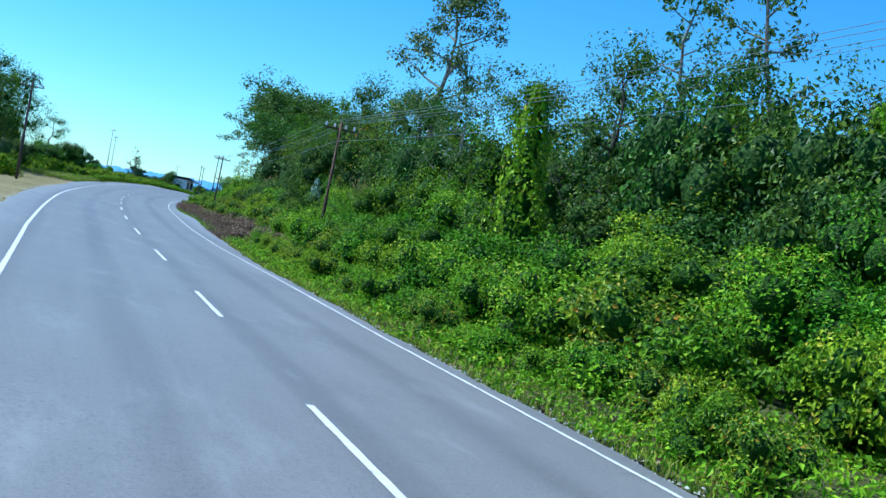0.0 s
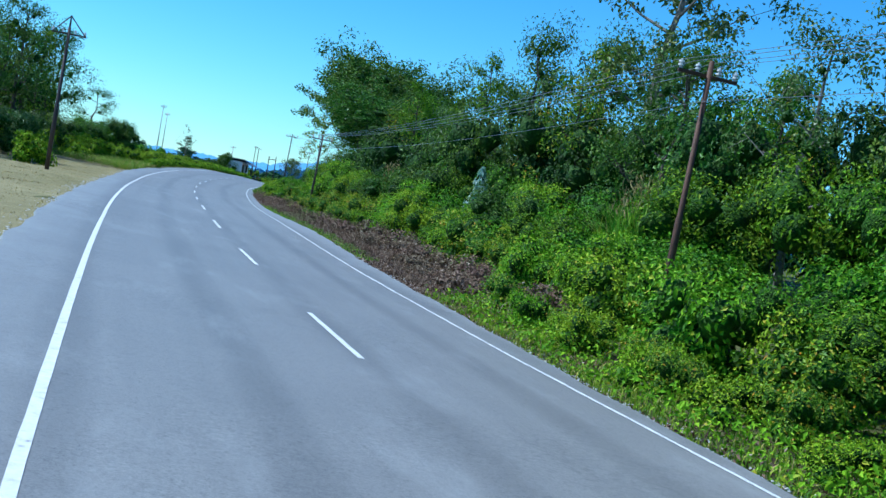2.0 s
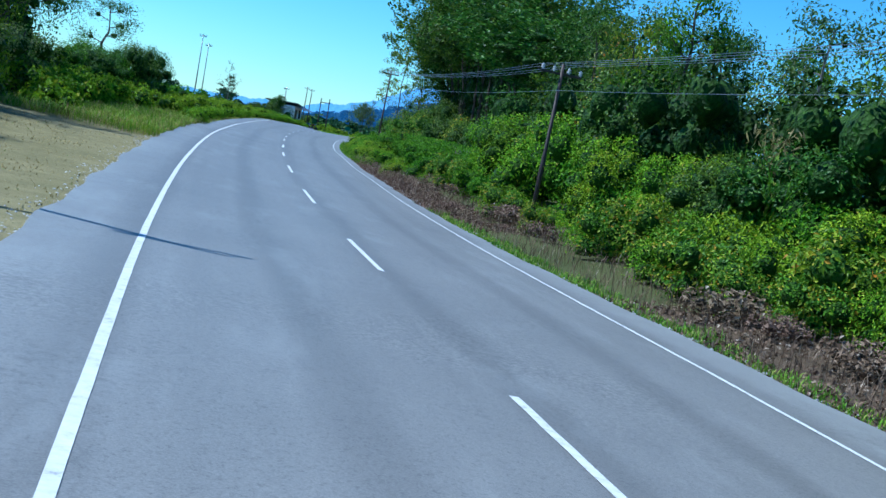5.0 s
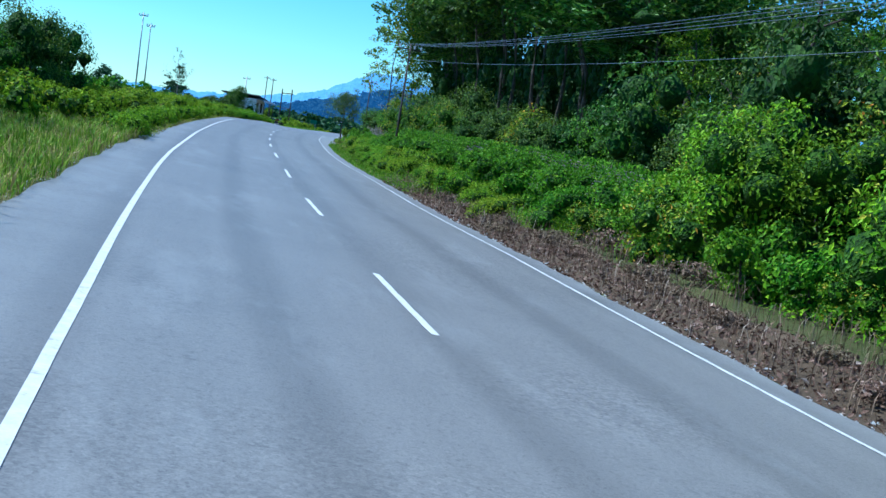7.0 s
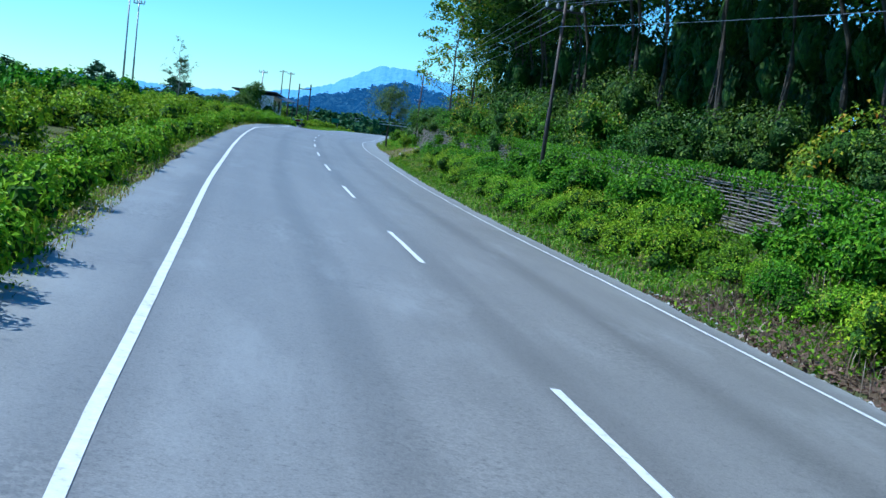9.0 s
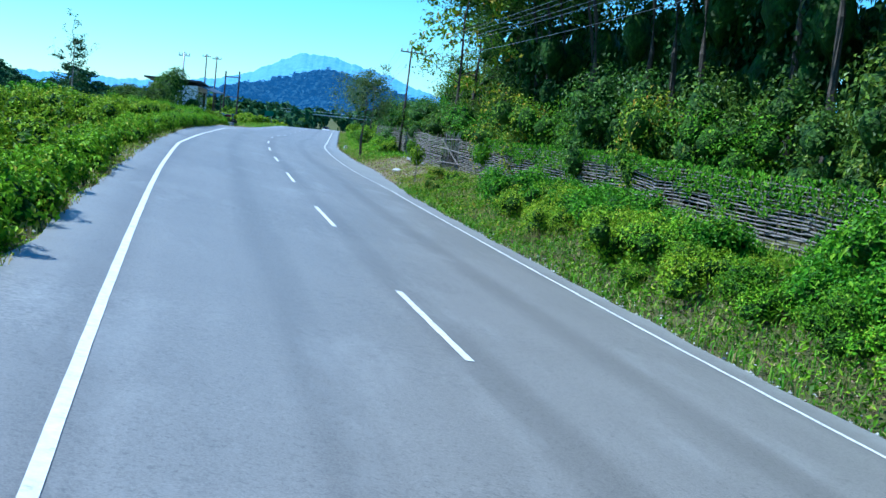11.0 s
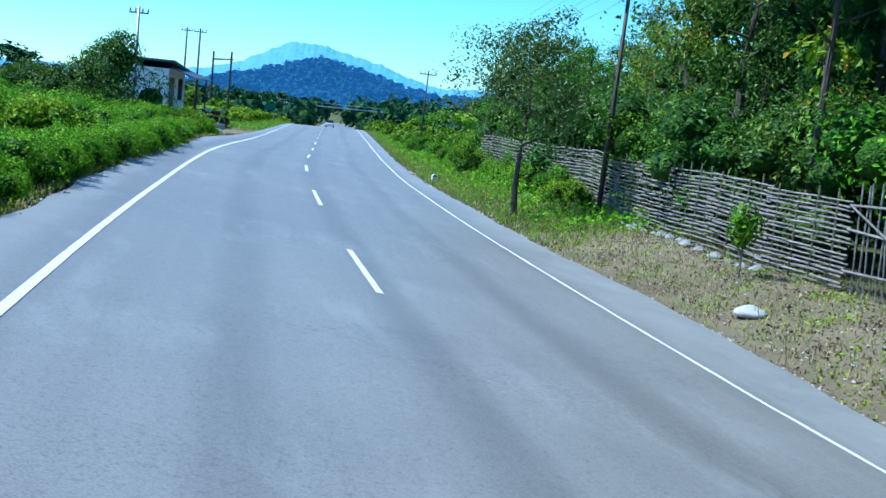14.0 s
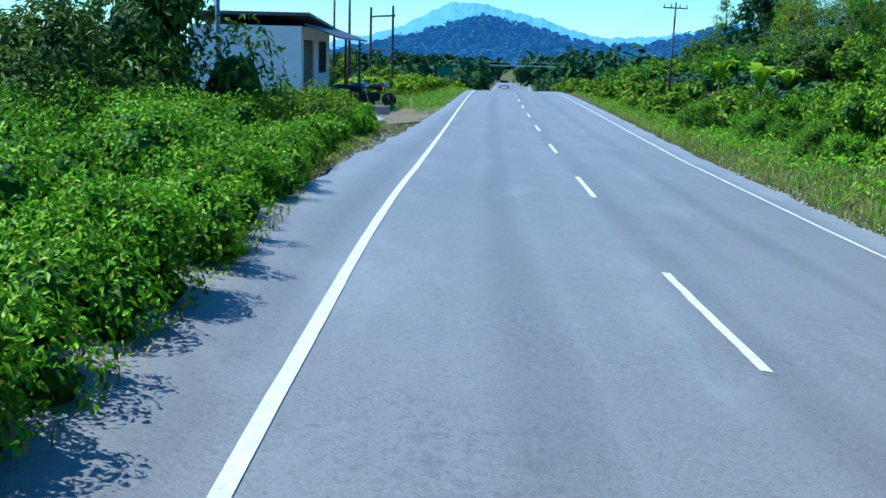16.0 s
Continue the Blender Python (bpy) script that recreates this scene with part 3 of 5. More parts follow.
s_line = np.concatenate([np.arange(-30.0, 345.0, 0.4), 345 + np.cumsum(1.2 ** np.arange(14) * 1.0)])
left_line = strip("edge_line", s_line, [lambda s: -knots(s, LEFT) - ragged(s, 0.037, 0.0016, 5.1), lambda s: -knots(s, LEFT) + ragged(s, 0.037, 0.0016, 6.3)], PAINT, 0.005, z_road=True)
right_line = strip("edge_line", s_line, [lambda s: knots(s, RIGHT) - ragged(s, 0.03, 0.005, 4.1), lambda s: knots(s, RIGHT) + ragged(s, 0.03, 0.005, 5.7)], PAINT, 0.005, z_road=True)
structure("trim_edge_line_left", left_line, "broad white painted line along the road's edge", "road marking")
structure("trim_edge_line_right", right_line, "narrow worn white line along the road's edge", "road marking")
centre_line = structure("trim_centre_line", None, "broken white centre line of painted dashes", "road marking")
for k in range(-2, 38):
    rows = np.linspace(9 * k, 9 * k + 3.15, 9)
    dash = new("dash", strip("dash", rows, [lambda s: -0.038 + 0.003 * np.sin(7 * s), lambda s: 0.038 + 0.003 * np.sin(9 * s)], PAINT, 0.005, z_road=True))
    dash.parent = centre_line


def patch(name, s0, s1, o0, o1, material, label, seed):
    """A patch of other ground laid over the sheet, with a wandering outline."""
    rows = np.arange(s0, s1 + 0.01, 0.7)
    fade = np.clip(np.minimum(rows - s0, s1 - rows) / 5.0, 0.02, 1)
    a = np.array([o0(q) for q in rows])
    b = np.array([o1(q) for q in rows])
    b = a + (b - a) * fade + 0.3 * lump(rows, 0 * rows, 0.8, seed)
    cols = [lambda s, k=k: np.interp(s, rows, a) + (np.interp(s, rows, b) - np.interp(s, rows, a)) * k / 8 for k in range(9)]
    return structure(name, strip(name, rows, cols, material, up=-0.035), label, "ground")


er = lambda d: (lambda s: float(edge_right(s)) + d)
el = lambda d: (lambda s: float(edge_left(s)) - d)
patch("ground_dry_turf", 18, 90, el(9.0), el(-0.4), STRAW, "dry straw-coloured turf beside the asphalt", 1)
patch("ground_litter", 31, 68, er(-0.4), er(3.0), LITTER, "brown leaf mould on the bank", 2)
patch("ground_litter_far", 76, 112, er(-0.4), er(1.9), LITTER, "brown leaf mould on the bank", 3)
patch("ground_trodden", 153, 176, er(-0.4), er(3.4), GRAVEL, "pale trodden earth before the gate", 4)
patch("ground_gravel_drive", 203, 226, el(4.5), el(-0.4), GRAVEL, "pale gravel before the house", 5)


def pebbles(name, seed, count, s0, s1, near, far, size, label):
    rng = np.random.default_rng(seed)
    s = rng.uniform(s0, s1, count)
    a, b = np.array([near(q) for q in s]), np.array([far(q) for q in s])
    c = place(s, a + (b - a) * rng.random(count) ** 1.6, 0.0)
    c[:, 2] = np.maximum(c[:, 2] - 0.03, c[:, 2] - 0.03)
    r = size * rng.uniform(0.35, 1.2, (count, 1, 1)) * rng.uniform(0.6, 1.3, (count, 6, 1))
    octa = np.array([[1, 0, 0], [0, 1, 0], [-1, 0, 0], [0, -1, 0], [0, 0, 0.7], [0, 0, -0.7]])
    v = (c[:, None] + r * octa[None]).reshape(-1, 3)
    tri = np.array([[0, 1, 4], [1, 2, 4], [2, 3, 4], [3, 0, 4]])
    f = (np.arange(count)[:, None, None] * 6 + tri[None]).reshape(-1, 3)
    return stuff(name, [(v, f)], STONE, label, "gravel")


pebbles("gravel", 1, 7000, -2, 200, er(-0.05), er(0.5), 0.03, "pale crumbs of stone along the asphalt edge")
pebbles("gravel", 2, 3500, 30, 200, el(-0.05), el(0.45), 0.022, "pale crumbs of stone along the asphalt edge")
pebbles("gravel", 3, 500, 157, 172, er(0.2), er(3.0), 0.025, "pale stones on trodden earth")

# ---- plants ----


def lobed(rng, n, radius, tall, lobes, low=0.0, shell=(0.68, 1.15), face=(-1, -1)):
    """Points on the skins of many lobes that together make an uneven crown, with directions out of it; most on the open sides, few inside."""
    c = np.clip(rng.normal(size=(lobes, 3)), -1.3, 1.3) * [radius * 0.45, radius * 0.45, tall * 0.2]
    c[:, 2] = tall * rng.uniform(0.15, 0.78, lobes)
    lr = rng.uniform(0.28, 0.55, lobes) * min(radius, tall)
    m = 5 * n
    k = rng.integers(0, lobes, m)
    d = rng.normal(size=(m, 3))
    d[:, 2] = np.abs(d[:, 2]) * rng.choice([1, 1, 1, -0.7], m)
    d /= np.linalg.norm(d, axis=1, keepdims=True)
    p = c[k] + d * (lr[k] * rng.uniform(*shell, m))[:, None]
    inside = (np.linalg.norm(p[:, None] - c[None], axis=2) < 0.66 * lr[None]).any(1)
    away = (d[:, 0] * face[0] < -0.45) | (d[:, 1] * face[1] < -0.55) | (p[:, 2] < low)
    keep = np.flatnonzero(~inside & (~away | (rng.random(m) < 0.25)))[:n]
    p, d = p[keep], d[keep]
    p[:, 2] = np.maximum(p[:, 2], low + 0.02 + 0.1 * tall * rng.random(len(p)))
    return p, d, c, lr


def empty(name, label, category, group=""):
    return tagged(new(name), label, category, group)


def child(name, me, parent, label=""):
    ob = new(name, me)
    ob.parent = parent
    return tagged(ob, label)


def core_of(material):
    return CORE_DRY if material == LEAF_DRY else CORE_DEEP if material in (LEAF_SHADED, LEAF_DARK) else CORE_GREEN


def make_shrub(seed, material, leaf, n, label, radius=1.0, tall=1.15, lobes=9, name="shrub", narrow=0.55):
    rng = np.random.default_rng(seed)
    ob = empty(name, label, "shrub", "roadside shrubs")
    n, leaf = int(n * 1.1), leaf * 1.2
    p, d, c, lr = lobed(rng, n, radius, tall, lobes)
    v, f = leaf_arrays(rng, p, d + [0, 0, 0.45] + rng.normal(size=p.shape) * 0.4, leaf, narrow)
    child("foliage", as_mesh("foliage", v, f, material), ob)
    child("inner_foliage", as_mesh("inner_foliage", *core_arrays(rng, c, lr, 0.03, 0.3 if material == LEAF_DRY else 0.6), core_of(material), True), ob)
    part("stem", tube_mesh([(0, 0, -0.2), (0.05 * radius, 0.02, 0.3 * tall), (0.0, 0.06 * radius, 0.6 * tall)], [0.04 * radius, 0.03 * radius, 0.01], 6), BARK, ob)
    return ob


def make_tree(seed, tall, spread, trunk_r, crown_from, n, leaf, material, label, bark=BARK, lean=0.06, limbs=9, clump=0.55, name="tree", flat=0.6, heart=0.75):
    """A tapered trunk with limbs and twigs, and leaves in clumps round the twig ends."""
    rng = np.random.default_rng(seed)
    ob = empty(name, label, "tree", "roadside trees")
    a = rng.uniform(0, 6.28)
    zs = np.linspace(-0.3, tall * 0.93, 8)
    wob = rng.normal(size=(8, 2)) * 0.02 * tall * np.linspace(0, 1, 8)[:, None]
    tr = np.stack([lean * tall * (zs / tall) ** 2 * math.cos(a) + wob[:, 0], lean * tall * (zs / tall) ** 2 * math.sin(a) + wob[:, 1], zs], 1)
    bm = tube_mesh(tr, [trunk_r * (1.25 if i == 0 else 1) * (1 - 0.85 * i / 7) for i in range(8)], 7)
    tips = [tr[-1]]
    inner = []
    for i in range(limbs):
        fz = crown_from + (0.97 - crown_from) * (i + rng.random() * 0.6) / limbs
        base = np.array([np.interp(fz * tall, zs, tr[:, k]) for k in range(3)])
        ang = i * 2.4 + rng.random()
        ln = spread * (1 - flat * (fz - crown_from) / (1 - crown_from + 1e-6)) * rng.uniform(0.65, 1.05)
        end = base + [math.cos(ang) * ln, math.sin(ang) * ln, ln * rng.uniform(0.25, 0.7)]
        mid = (base + end) / 2 + [0, 0, -0.05 * ln]
        r0 = trunk_r * 0.42 * (1 - 0.6 * fz)
        tube(bm, [base, mid, end], [r0, r0 * 0.6, r0 * 0.2], 5)
        tips += [end, (mid + end) / 2]
        inner.append((mid, ln))
        for _ in range(3):
            q = mid + (end - mid) * rng.random()
            e2 = q + rng.normal(size=3) * ln * 0.32 + [0, 0, 0.1 * ln]
            tube(bm, [q, e2], [r0 * 0.3, r0 * 0.1], 3)
            tips.append(e2)
    part("trunk", bm, bark, ob)
    tips = np.array(tips)
    k = rng.integers(0, len(tips), n)
    cr = spread * clump * rng.uniform(0.45, 0.9, len(tips))
    d = rng.normal(size=(n, 3))
    d /= np.linalg.norm(d, axis=1, keepdims=True)
    p = tips[k] + d * (0.82 * cr[k] * rng.random(n) ** 0.55)[:, None] * [1, 1, 0.75]
    v, f = leaf_arrays(rng, p, d + [0, 0, 0.5] + rng.normal(size=p.shape) * 0.5, leaf)
    child("crown", as_mesh("crown", v, f, material), ob)
    if heart:
        knot = np.array([q for q, _ in inner])
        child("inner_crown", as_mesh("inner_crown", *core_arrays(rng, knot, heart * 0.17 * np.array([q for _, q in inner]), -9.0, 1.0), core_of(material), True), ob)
    return ob


def make_column(seed, tall, radius, n, leaf, material, label):
    """A trunk wrapped from foot to top in climbers."""
    rng = np.random.default_rng(seed)
    ob = empty("vine_covered_tree", label, "tree", "roadside trees")
    part("trunk", tube_mesh([(0, 0, -0.3), (0.1, 0, tall * 0.5), (0, 0.1, tall * 0.97)], [0.2, 0.14, 0.05], 8), BARK, ob)
    t = rng.random(n) ** 1.15
    a = rng.uniform(0, 6.2832, n)
    r = radius * (1.3 - t * 1.2) * (1 + 0.3 * np.sin(9 * t + 2 * a) + 0.2 * np.sin(5 * a + 14 * t)) * rng.uniform(0.75, 1.05, n)
    p = np.stack([r * np.cos(a), r * np.sin(a), t * tall + 0.1], 1)
    d = np.stack([np.cos(a), np.sin(a), 0.4 + 0 * a], 1)
    v, f = leaf_arrays(rng, p, d + rng.normal(size=p.shape) * 0.4, leaf, 0.75, 0.5)
    child("climber_leaves", as_mesh("climber_leaves", v, f, material), ob)
    u = np.linspace(0.05, 0.92, 12)
    child("inner_leaves", as_mesh("inner_leaves", *core_arrays(rng, np.stack([0.1 * np.sin(9 * u), 0.1 * np.cos(7 * u), u * tall], 1), radius * (1.0 - 0.85 * u), 0.0, 0.7), CORE_GREEN, True), ob)
    return ob


def make_palm(seed, tall, frond, label, name="palm"):
    rng = np.random.default_rng(seed)
    ob = empty(name, label, "palm")
    part("trunk", tube_mesh([(0, 0, -0.2), (0.05, 0, tall * 0.5), (0.1, 0.05, tall)], [0.09, 0.07, 0.06], 8), BARK_PALE, ob)
    for i in range(11):
        a, up = i * 2.4, rng.uniform(0.2, 1.0)
        pts = [np.array([0.1 + math.cos(a) * frond * u, 0.05 + math.sin(a) * frond * u, tall + frond * (up * u - 0.95 * u * u)]) for u in np.linspace(0, 1, 9)]
        rows = []
        for q, q2 in zip(pts[1:], pts[2:] + [pts[-1] * 2 - pts[-2]]):
            ax = q2 - q
            sd = np.cross(ax, [0, 0, 1.0])
            sd /= np.linalg.norm(sd) + 1e-9
            for sgn in (-1, 1):
                for h in (0.0, 0.5):
                    b0 = q + ax * h
                    tip = b0 + sd * sgn * frond * 0.22 + ax * 0.8 + [0, 0, -0.08]
                    rows.append([b0 - ax * 0.1, b0 + ax * 0.12, tip])
        rows = np.array(rows)
        child("frond", as_mesh("frond", rows.reshape(-1, 3), np.arange(len(rows) * 3).reshape(-1, 3), LEAF_MID), ob)
    return ob


def make_banana(seed, tall, label, material=LEAF_WEED):
    rng = np.random.default_rng(seed)
    ob = empty("banana_plant", label, "banana plant", "banana plants")
    part("stalk", tube_mesh([(0, 0, -0.1), (0.03, 0, tall * 0.3), (0, 0, tall * 0.55)], [0.1, 0.08, 0.05], 8), BAMBOO_DARK, ob)
    for i in range(8):
        a, ln = i * 2.4 + rng.random(), tall * rng.uniform(0.45, 0.7)
        us = np.linspace(0, 1, 9)
        mid = np.stack([math.cos(a) * ln * us ** 1.3 * 0.6, math.sin(a) * ln * us ** 1.3 * 0.6, tall * 0.5 + ln * (1.7 * us - 1.15 * us ** 2)], 1)
        w = 0.17 * tall * 0.5 * np.sin(np.pi * np.clip(us * 0.95 + 0.04, 0, 1)) ** 0.6
        sd = np.array([-math.sin(a), math.cos(a), 0.15])
        v = np.concatenate([mid - w[:, None] * sd, mid - [0, 0, 0.03], mid + w[:, None] * sd * [1, 1, -1]])
        q = np.arange(8)
        f = np.concatenate([np.stack([q, q + 1, q + 10, q + 9], 1), np.stack([q + 9, q + 10, q + 19, q + 18], 1)])
        child("leaf", as_mesh("leaf", v, f, material, True), ob)
    return ob


def make_clump(seed, tall, n, label):
    """A tuft of tall reed grass with pale plumes."""
    rng = np.random.default_rng(seed)
    ob = empty("reed_clump", label, "grass clump", "reed clumps")
    root = np.concatenate([rng.normal(size=(n, 2)) * 0.22, np.zeros((n, 1))], 1)
    v, f = blade_arrays(rng, root, tall, 0.03, 0.7)
    tagged(child("tuft", as_mesh("tuft", v, f, LEAF_GRASS), ob), kind="stuff")
    m = n // 3
    a = rng.uniform(0, 6.28, m)
    p = np.stack([np.cos(a) * rng.random(m) * 0.5, np.sin(a) * rng.random(m) * 0.5, tall * rng.uniform(0.85, 1.2, m)], 1)
    v, f = leaf_arrays(rng, p, rng.normal(size=(m, 3)), 0.16, 0.25, 0.8)
    tagged(child("plumage", as_mesh("plumage", v, f, LEAF_STRAW), ob, "pale feathery plumes"), kind="stuff")
    return ob


BUILD = {
    "shrub_a": lambda: make_shrub(11, LEAF_MID, 0.066, 1700, "dense bright green roadside shrub with small leaves"),
    "shrub_b": lambda: make_shrub(12, LEAF_WEED, 0.068, 1700, "light green bushy weed with soft leaves", lobes=11),
    "shrub_c": lambda: make_shrub(13, LEAF_MID, 0.09, 1200, "rounded green shrub with broad leaves", lobes=7, narrow=0.7),
    "shrub_d": lambda: make_shrub(14, LEAF_YELLOW, 0.075, 1350, "yellowing green shrub with drying leaves", lobes=8),
    "shrub_e": lambda: make_shrub(15, LEAF_WEED, 0.064, 1500, "low spreading bush of fine green leaves", tall=0.8, lobes=13),
    "hedge_a": lambda: make_shrub(17, LEAF_WEED, 0.06, 1900, "dense bush of tiny bright green leaves over the asphalt edge", lobes=14),
    "dry_shrub": lambda: make_shrub(16, LEAF_DRY, 0.1, 600, "dead brown brush with withered leaves", tall=0.7, lobes=7, name="dead_shrub"),
    "front_a": lambda: make_shrub(26, LEAF_MID, 0.108, 2800, "tall tangled thicket hung with creepers", 2.0, 3.8, 18, "thicket"),
    "front_b": lambda: make_shrub(27, LEAF_DARK, 0.115, 2500, "tall dark green thicket of broad leaves", 2.0, 4.2, 15, "thicket", 0.6),
    "front_c": lambda: make_shrub(28, LEAF_PALE, 0.14, 2000, "tall dull green thicket with glossy grey-green leaves", 2.0, 3.8, 14, "thicket", 0.6),
    "front_y": lambda: make_shrub(29, LEAF_YELLOW, 0.115, 2200, "tall thicket with yellow and orange leaves among green", 1.8, 3.6, 13, "thicket", 0.6),
    "front_w": lambda: make_shrub(30, LEAF_WEED, 0.105, 2800, "tall light green thicket smothered in creepers", 1.9, 3.4, 18, "thicket"),
    "thicket_a": lambda: make_shrub(21, LEAF_MID, 0.24, 950, "tall tangled thicket hung with creepers", 2.0, 3.8, 14, "thicket"),
    "thicket_b": lambda: make_shrub(22, LEAF_DARK, 0.125, 1900, "tall dark green thicket of broad leaves", 2.0, 4.2, 12, "thicket", 0.6),
    "thicket_n": lambda: make_shrub(25, LEAF_SHADED, 0.15, 1050, "very dark green thicket with shade put into its leaf colour", 2.0, 4.0, 14, "thicket", 0.65),
    "tree_a": lambda: make_tree(31, 9.0, 3.2, 0.2, 0.25, 4000, 0.155, LEAF_DARK, "dense dark green broadleaf tree", clump=0.6),
    "tree_b": lambda: make_tree(32, 9.0, 2.6, 0.17, 0.35, 3300, 0.15, LEAF_PALE, "dull green broadleaf tree with a loose crown", BARK_PALE, limbs=10, clump=0.55),
    "tree_c": lambda: make_tree(33, 10.0, 2.0, 0.15, 0.4, 1700, 0.17, LEAF_PALE, "tall thin tree with a sparse airy crown", BARK_PALE, limbs=12, clump=0.42, heart=0),
    "tree_d": lambda: make_tree(34, 9.0, 2.4, 0.17, 0.15, 3800, 0.15, LEAF_MID, "leafy green tree with a pointed crown", limbs=13, clump=0.5, flat=0.8),
    "tree_n": lambda: make_tree(45, 14.0, 4.4, 0.14, 0.67, 4600, 0.29, LEAF_DARK, "tall shade tree of the wood behind the fence", limbs=16, clump=0.46, flat=0.3, heart=0.9),
    "tree_y": lambda: make_tree(35, 8.0, 2.8, 0.16, 0.2, 3500, 0.145, LEAF_YELLOW, "green tree with yellowing leaves", limbs=11, clump=0.55),
    "tree_s": lambda: make_tree(46, 4.1, 1.75, 0.085, 0.4, 9000, 0.088, LEAF_PALE, "small roadside tree with fine grey-green leaves", BARK, limbs=15, clump=0.55, flat=0.35, heart=0.5),
    "tree_bare": lambda: make_tree(36, 6.0, 1.4, 0.07, 0.35, 223, 0.148, LEAF_PALE, "nearly bare slender tree with thin branches", BARK_PALE, limbs=10, clump=0.4, heart=0),
    "conifer": lambda: make_tree(37, 5.0, 1.5, 0.08, 0.25, 1118, 0.17, LEAF_FAR, "feathery tree with flat layered branches", limbs=15, clump=0.35, flat=0.75, heart=0),
    "far_tree": lambda: make_tree(38, 7.0, 3.0, 0.2, 0.15, 774, 0.657, LEAF_FAR, "distant bushy green tree", limbs=9, clump=0.6),
    "far_bush": lambda: make_shrub(39, LEAF_FAR, 0.5, 450, "distant green bush at the roadside", 2.0, 2.2, 9),
}
BUILT = {}


def plant(kind, s, o, wide=1.0, tall=None, turn=None, up=-0.06):
    """Sets a plant of that kind; the first is built, the others are copies."""
    side = 0.0 if o > 0 else math.pi / 2
    turn = side + (0.9 * math.sin(s * 12.9898 + o * 78.233) if turn is None else turn)
    m = spot(s, o, up, turn) @ Matrix.Diagonal((wide, wide, tall or wide, 1))
    if kind not in BUILT:
        BUILT[kind] = BUILD[kind]()
        BUILT[kind].matrix_basis = m
        return BUILT[kind]
    ob = BUILT[kind]
    return copy_thing(ob, m @ Matrix.Diagonal((1 / ob.scale[0], 1 / ob.scale[1], 1 / ob.scale[2], 1)))


def row(seed, kinds, s0, s1, o0, o1, step, wide, tall=(0.9, 1.15)):
    """Plants strewn along a stretch: o0 and o1 may be functions of s."""
    rng = np.random.default_rng(seed)
    s = s0
    while s < s1:
        a, b = (q(s) if callable(q) else q for q in (o0, o1))
        w = rng.uniform(*wide)
        plant(kinds[rng.integers(len(kinds))], s + rng.uniform(-0.4, 0.4) * step, rng.uniform(min(a, b), max(a, b)), w, w * rng.uniform(*tall), rng.uniform(-0.8, 0.8))
        s += step * rng.uniform(0.75, 1.25)


def mass(name, seed, material, label, count, s0, s1, o0, o1, wide, tall, leaf, n, lobes=6, narrow=0.55):
    """Shrubs too many to tell apart, joined: one body of leaves over lumps strewn along a stretch."""
    rng = np.random.default_rng(seed)
    arrays = []
    hearts = []
    n, leaf = int(n * 0.9), leaf * 1.05
    for _ in range(count):
        s = rng.uniform(s0, s1)
        a, b = (q(s) if callable(q) else q for q in (o0, o1))
        w, h = rng.uniform(*wide), rng.uniform(*tall)
        off = rng.uniform(min(a, b), max(a, b))
        p, d, c, lr = lobed(rng, n, w, h, lobes, face=(-1 if off > 0 else 1, -1))
        at = place(s, off, -0.06)
        p = p + at
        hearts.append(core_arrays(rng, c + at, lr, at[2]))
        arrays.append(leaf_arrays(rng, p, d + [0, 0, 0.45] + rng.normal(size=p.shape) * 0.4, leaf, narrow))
    # solid lumps whose dark colour imitates shade between the leaves
    stuff("inner_" + name, hearts, CORE_GREEN, "dark solid cores, toned as inner shade, of " + label, "shrubs")
    return stuff(name, arrays, material, label, "shrubs")



def fence_o(s):
    return float(np.interp(s, [96, 125, 140, 150, 156, 162, 164.8, 166.7, 168.5, 171, 177, 184, 194], [9.0, 9.0, 9.2, 9.2, 9.0, 8.5, 7.9, 7.4, 7.1, 6.9, 7.0, 6.5, 6.1]))


# the overgrown bank right of the road
row(1, ["shrub_a", "shrub_b", "shrub_e", "shrub_d"], 1, 37, er(1.0), er(1.8), 1.2, (0.4, 0.65))
row(2, ["shrub_a", "shrub_b", "shrub_c", "shrub_d", "shrub_b"], 1, 40, er(2.4), er(3.4), 1.5, (0.75, 1.15))
row(21, ["shrub_a", "shrub_b", "shrub_c", "shrub_d"], 40, 72, er(3.2), er(4.2), 1.6, (0.75, 1.15))
mass("shrubbery", 3, LEAF_MID, "tangled green shrubs on the bank", 46, 0, 80, er(4.6), er(6.4), (1.1, 1.6), (1.3, 2.1), 0.105, 1500, 9)
row(4, ["front_a", "front_w", "front_a", "front_b"], 4, 66, er(6.8), er(8.8), 3.3, (0.65, 0.95), (0.8, 1.2))
# the darkest thickets stand in for the black shade behind the bank
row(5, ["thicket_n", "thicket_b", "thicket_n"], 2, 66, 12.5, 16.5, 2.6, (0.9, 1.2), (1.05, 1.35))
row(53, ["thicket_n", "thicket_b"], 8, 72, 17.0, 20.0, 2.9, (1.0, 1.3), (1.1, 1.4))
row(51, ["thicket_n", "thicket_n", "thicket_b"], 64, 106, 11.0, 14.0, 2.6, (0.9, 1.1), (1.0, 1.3))
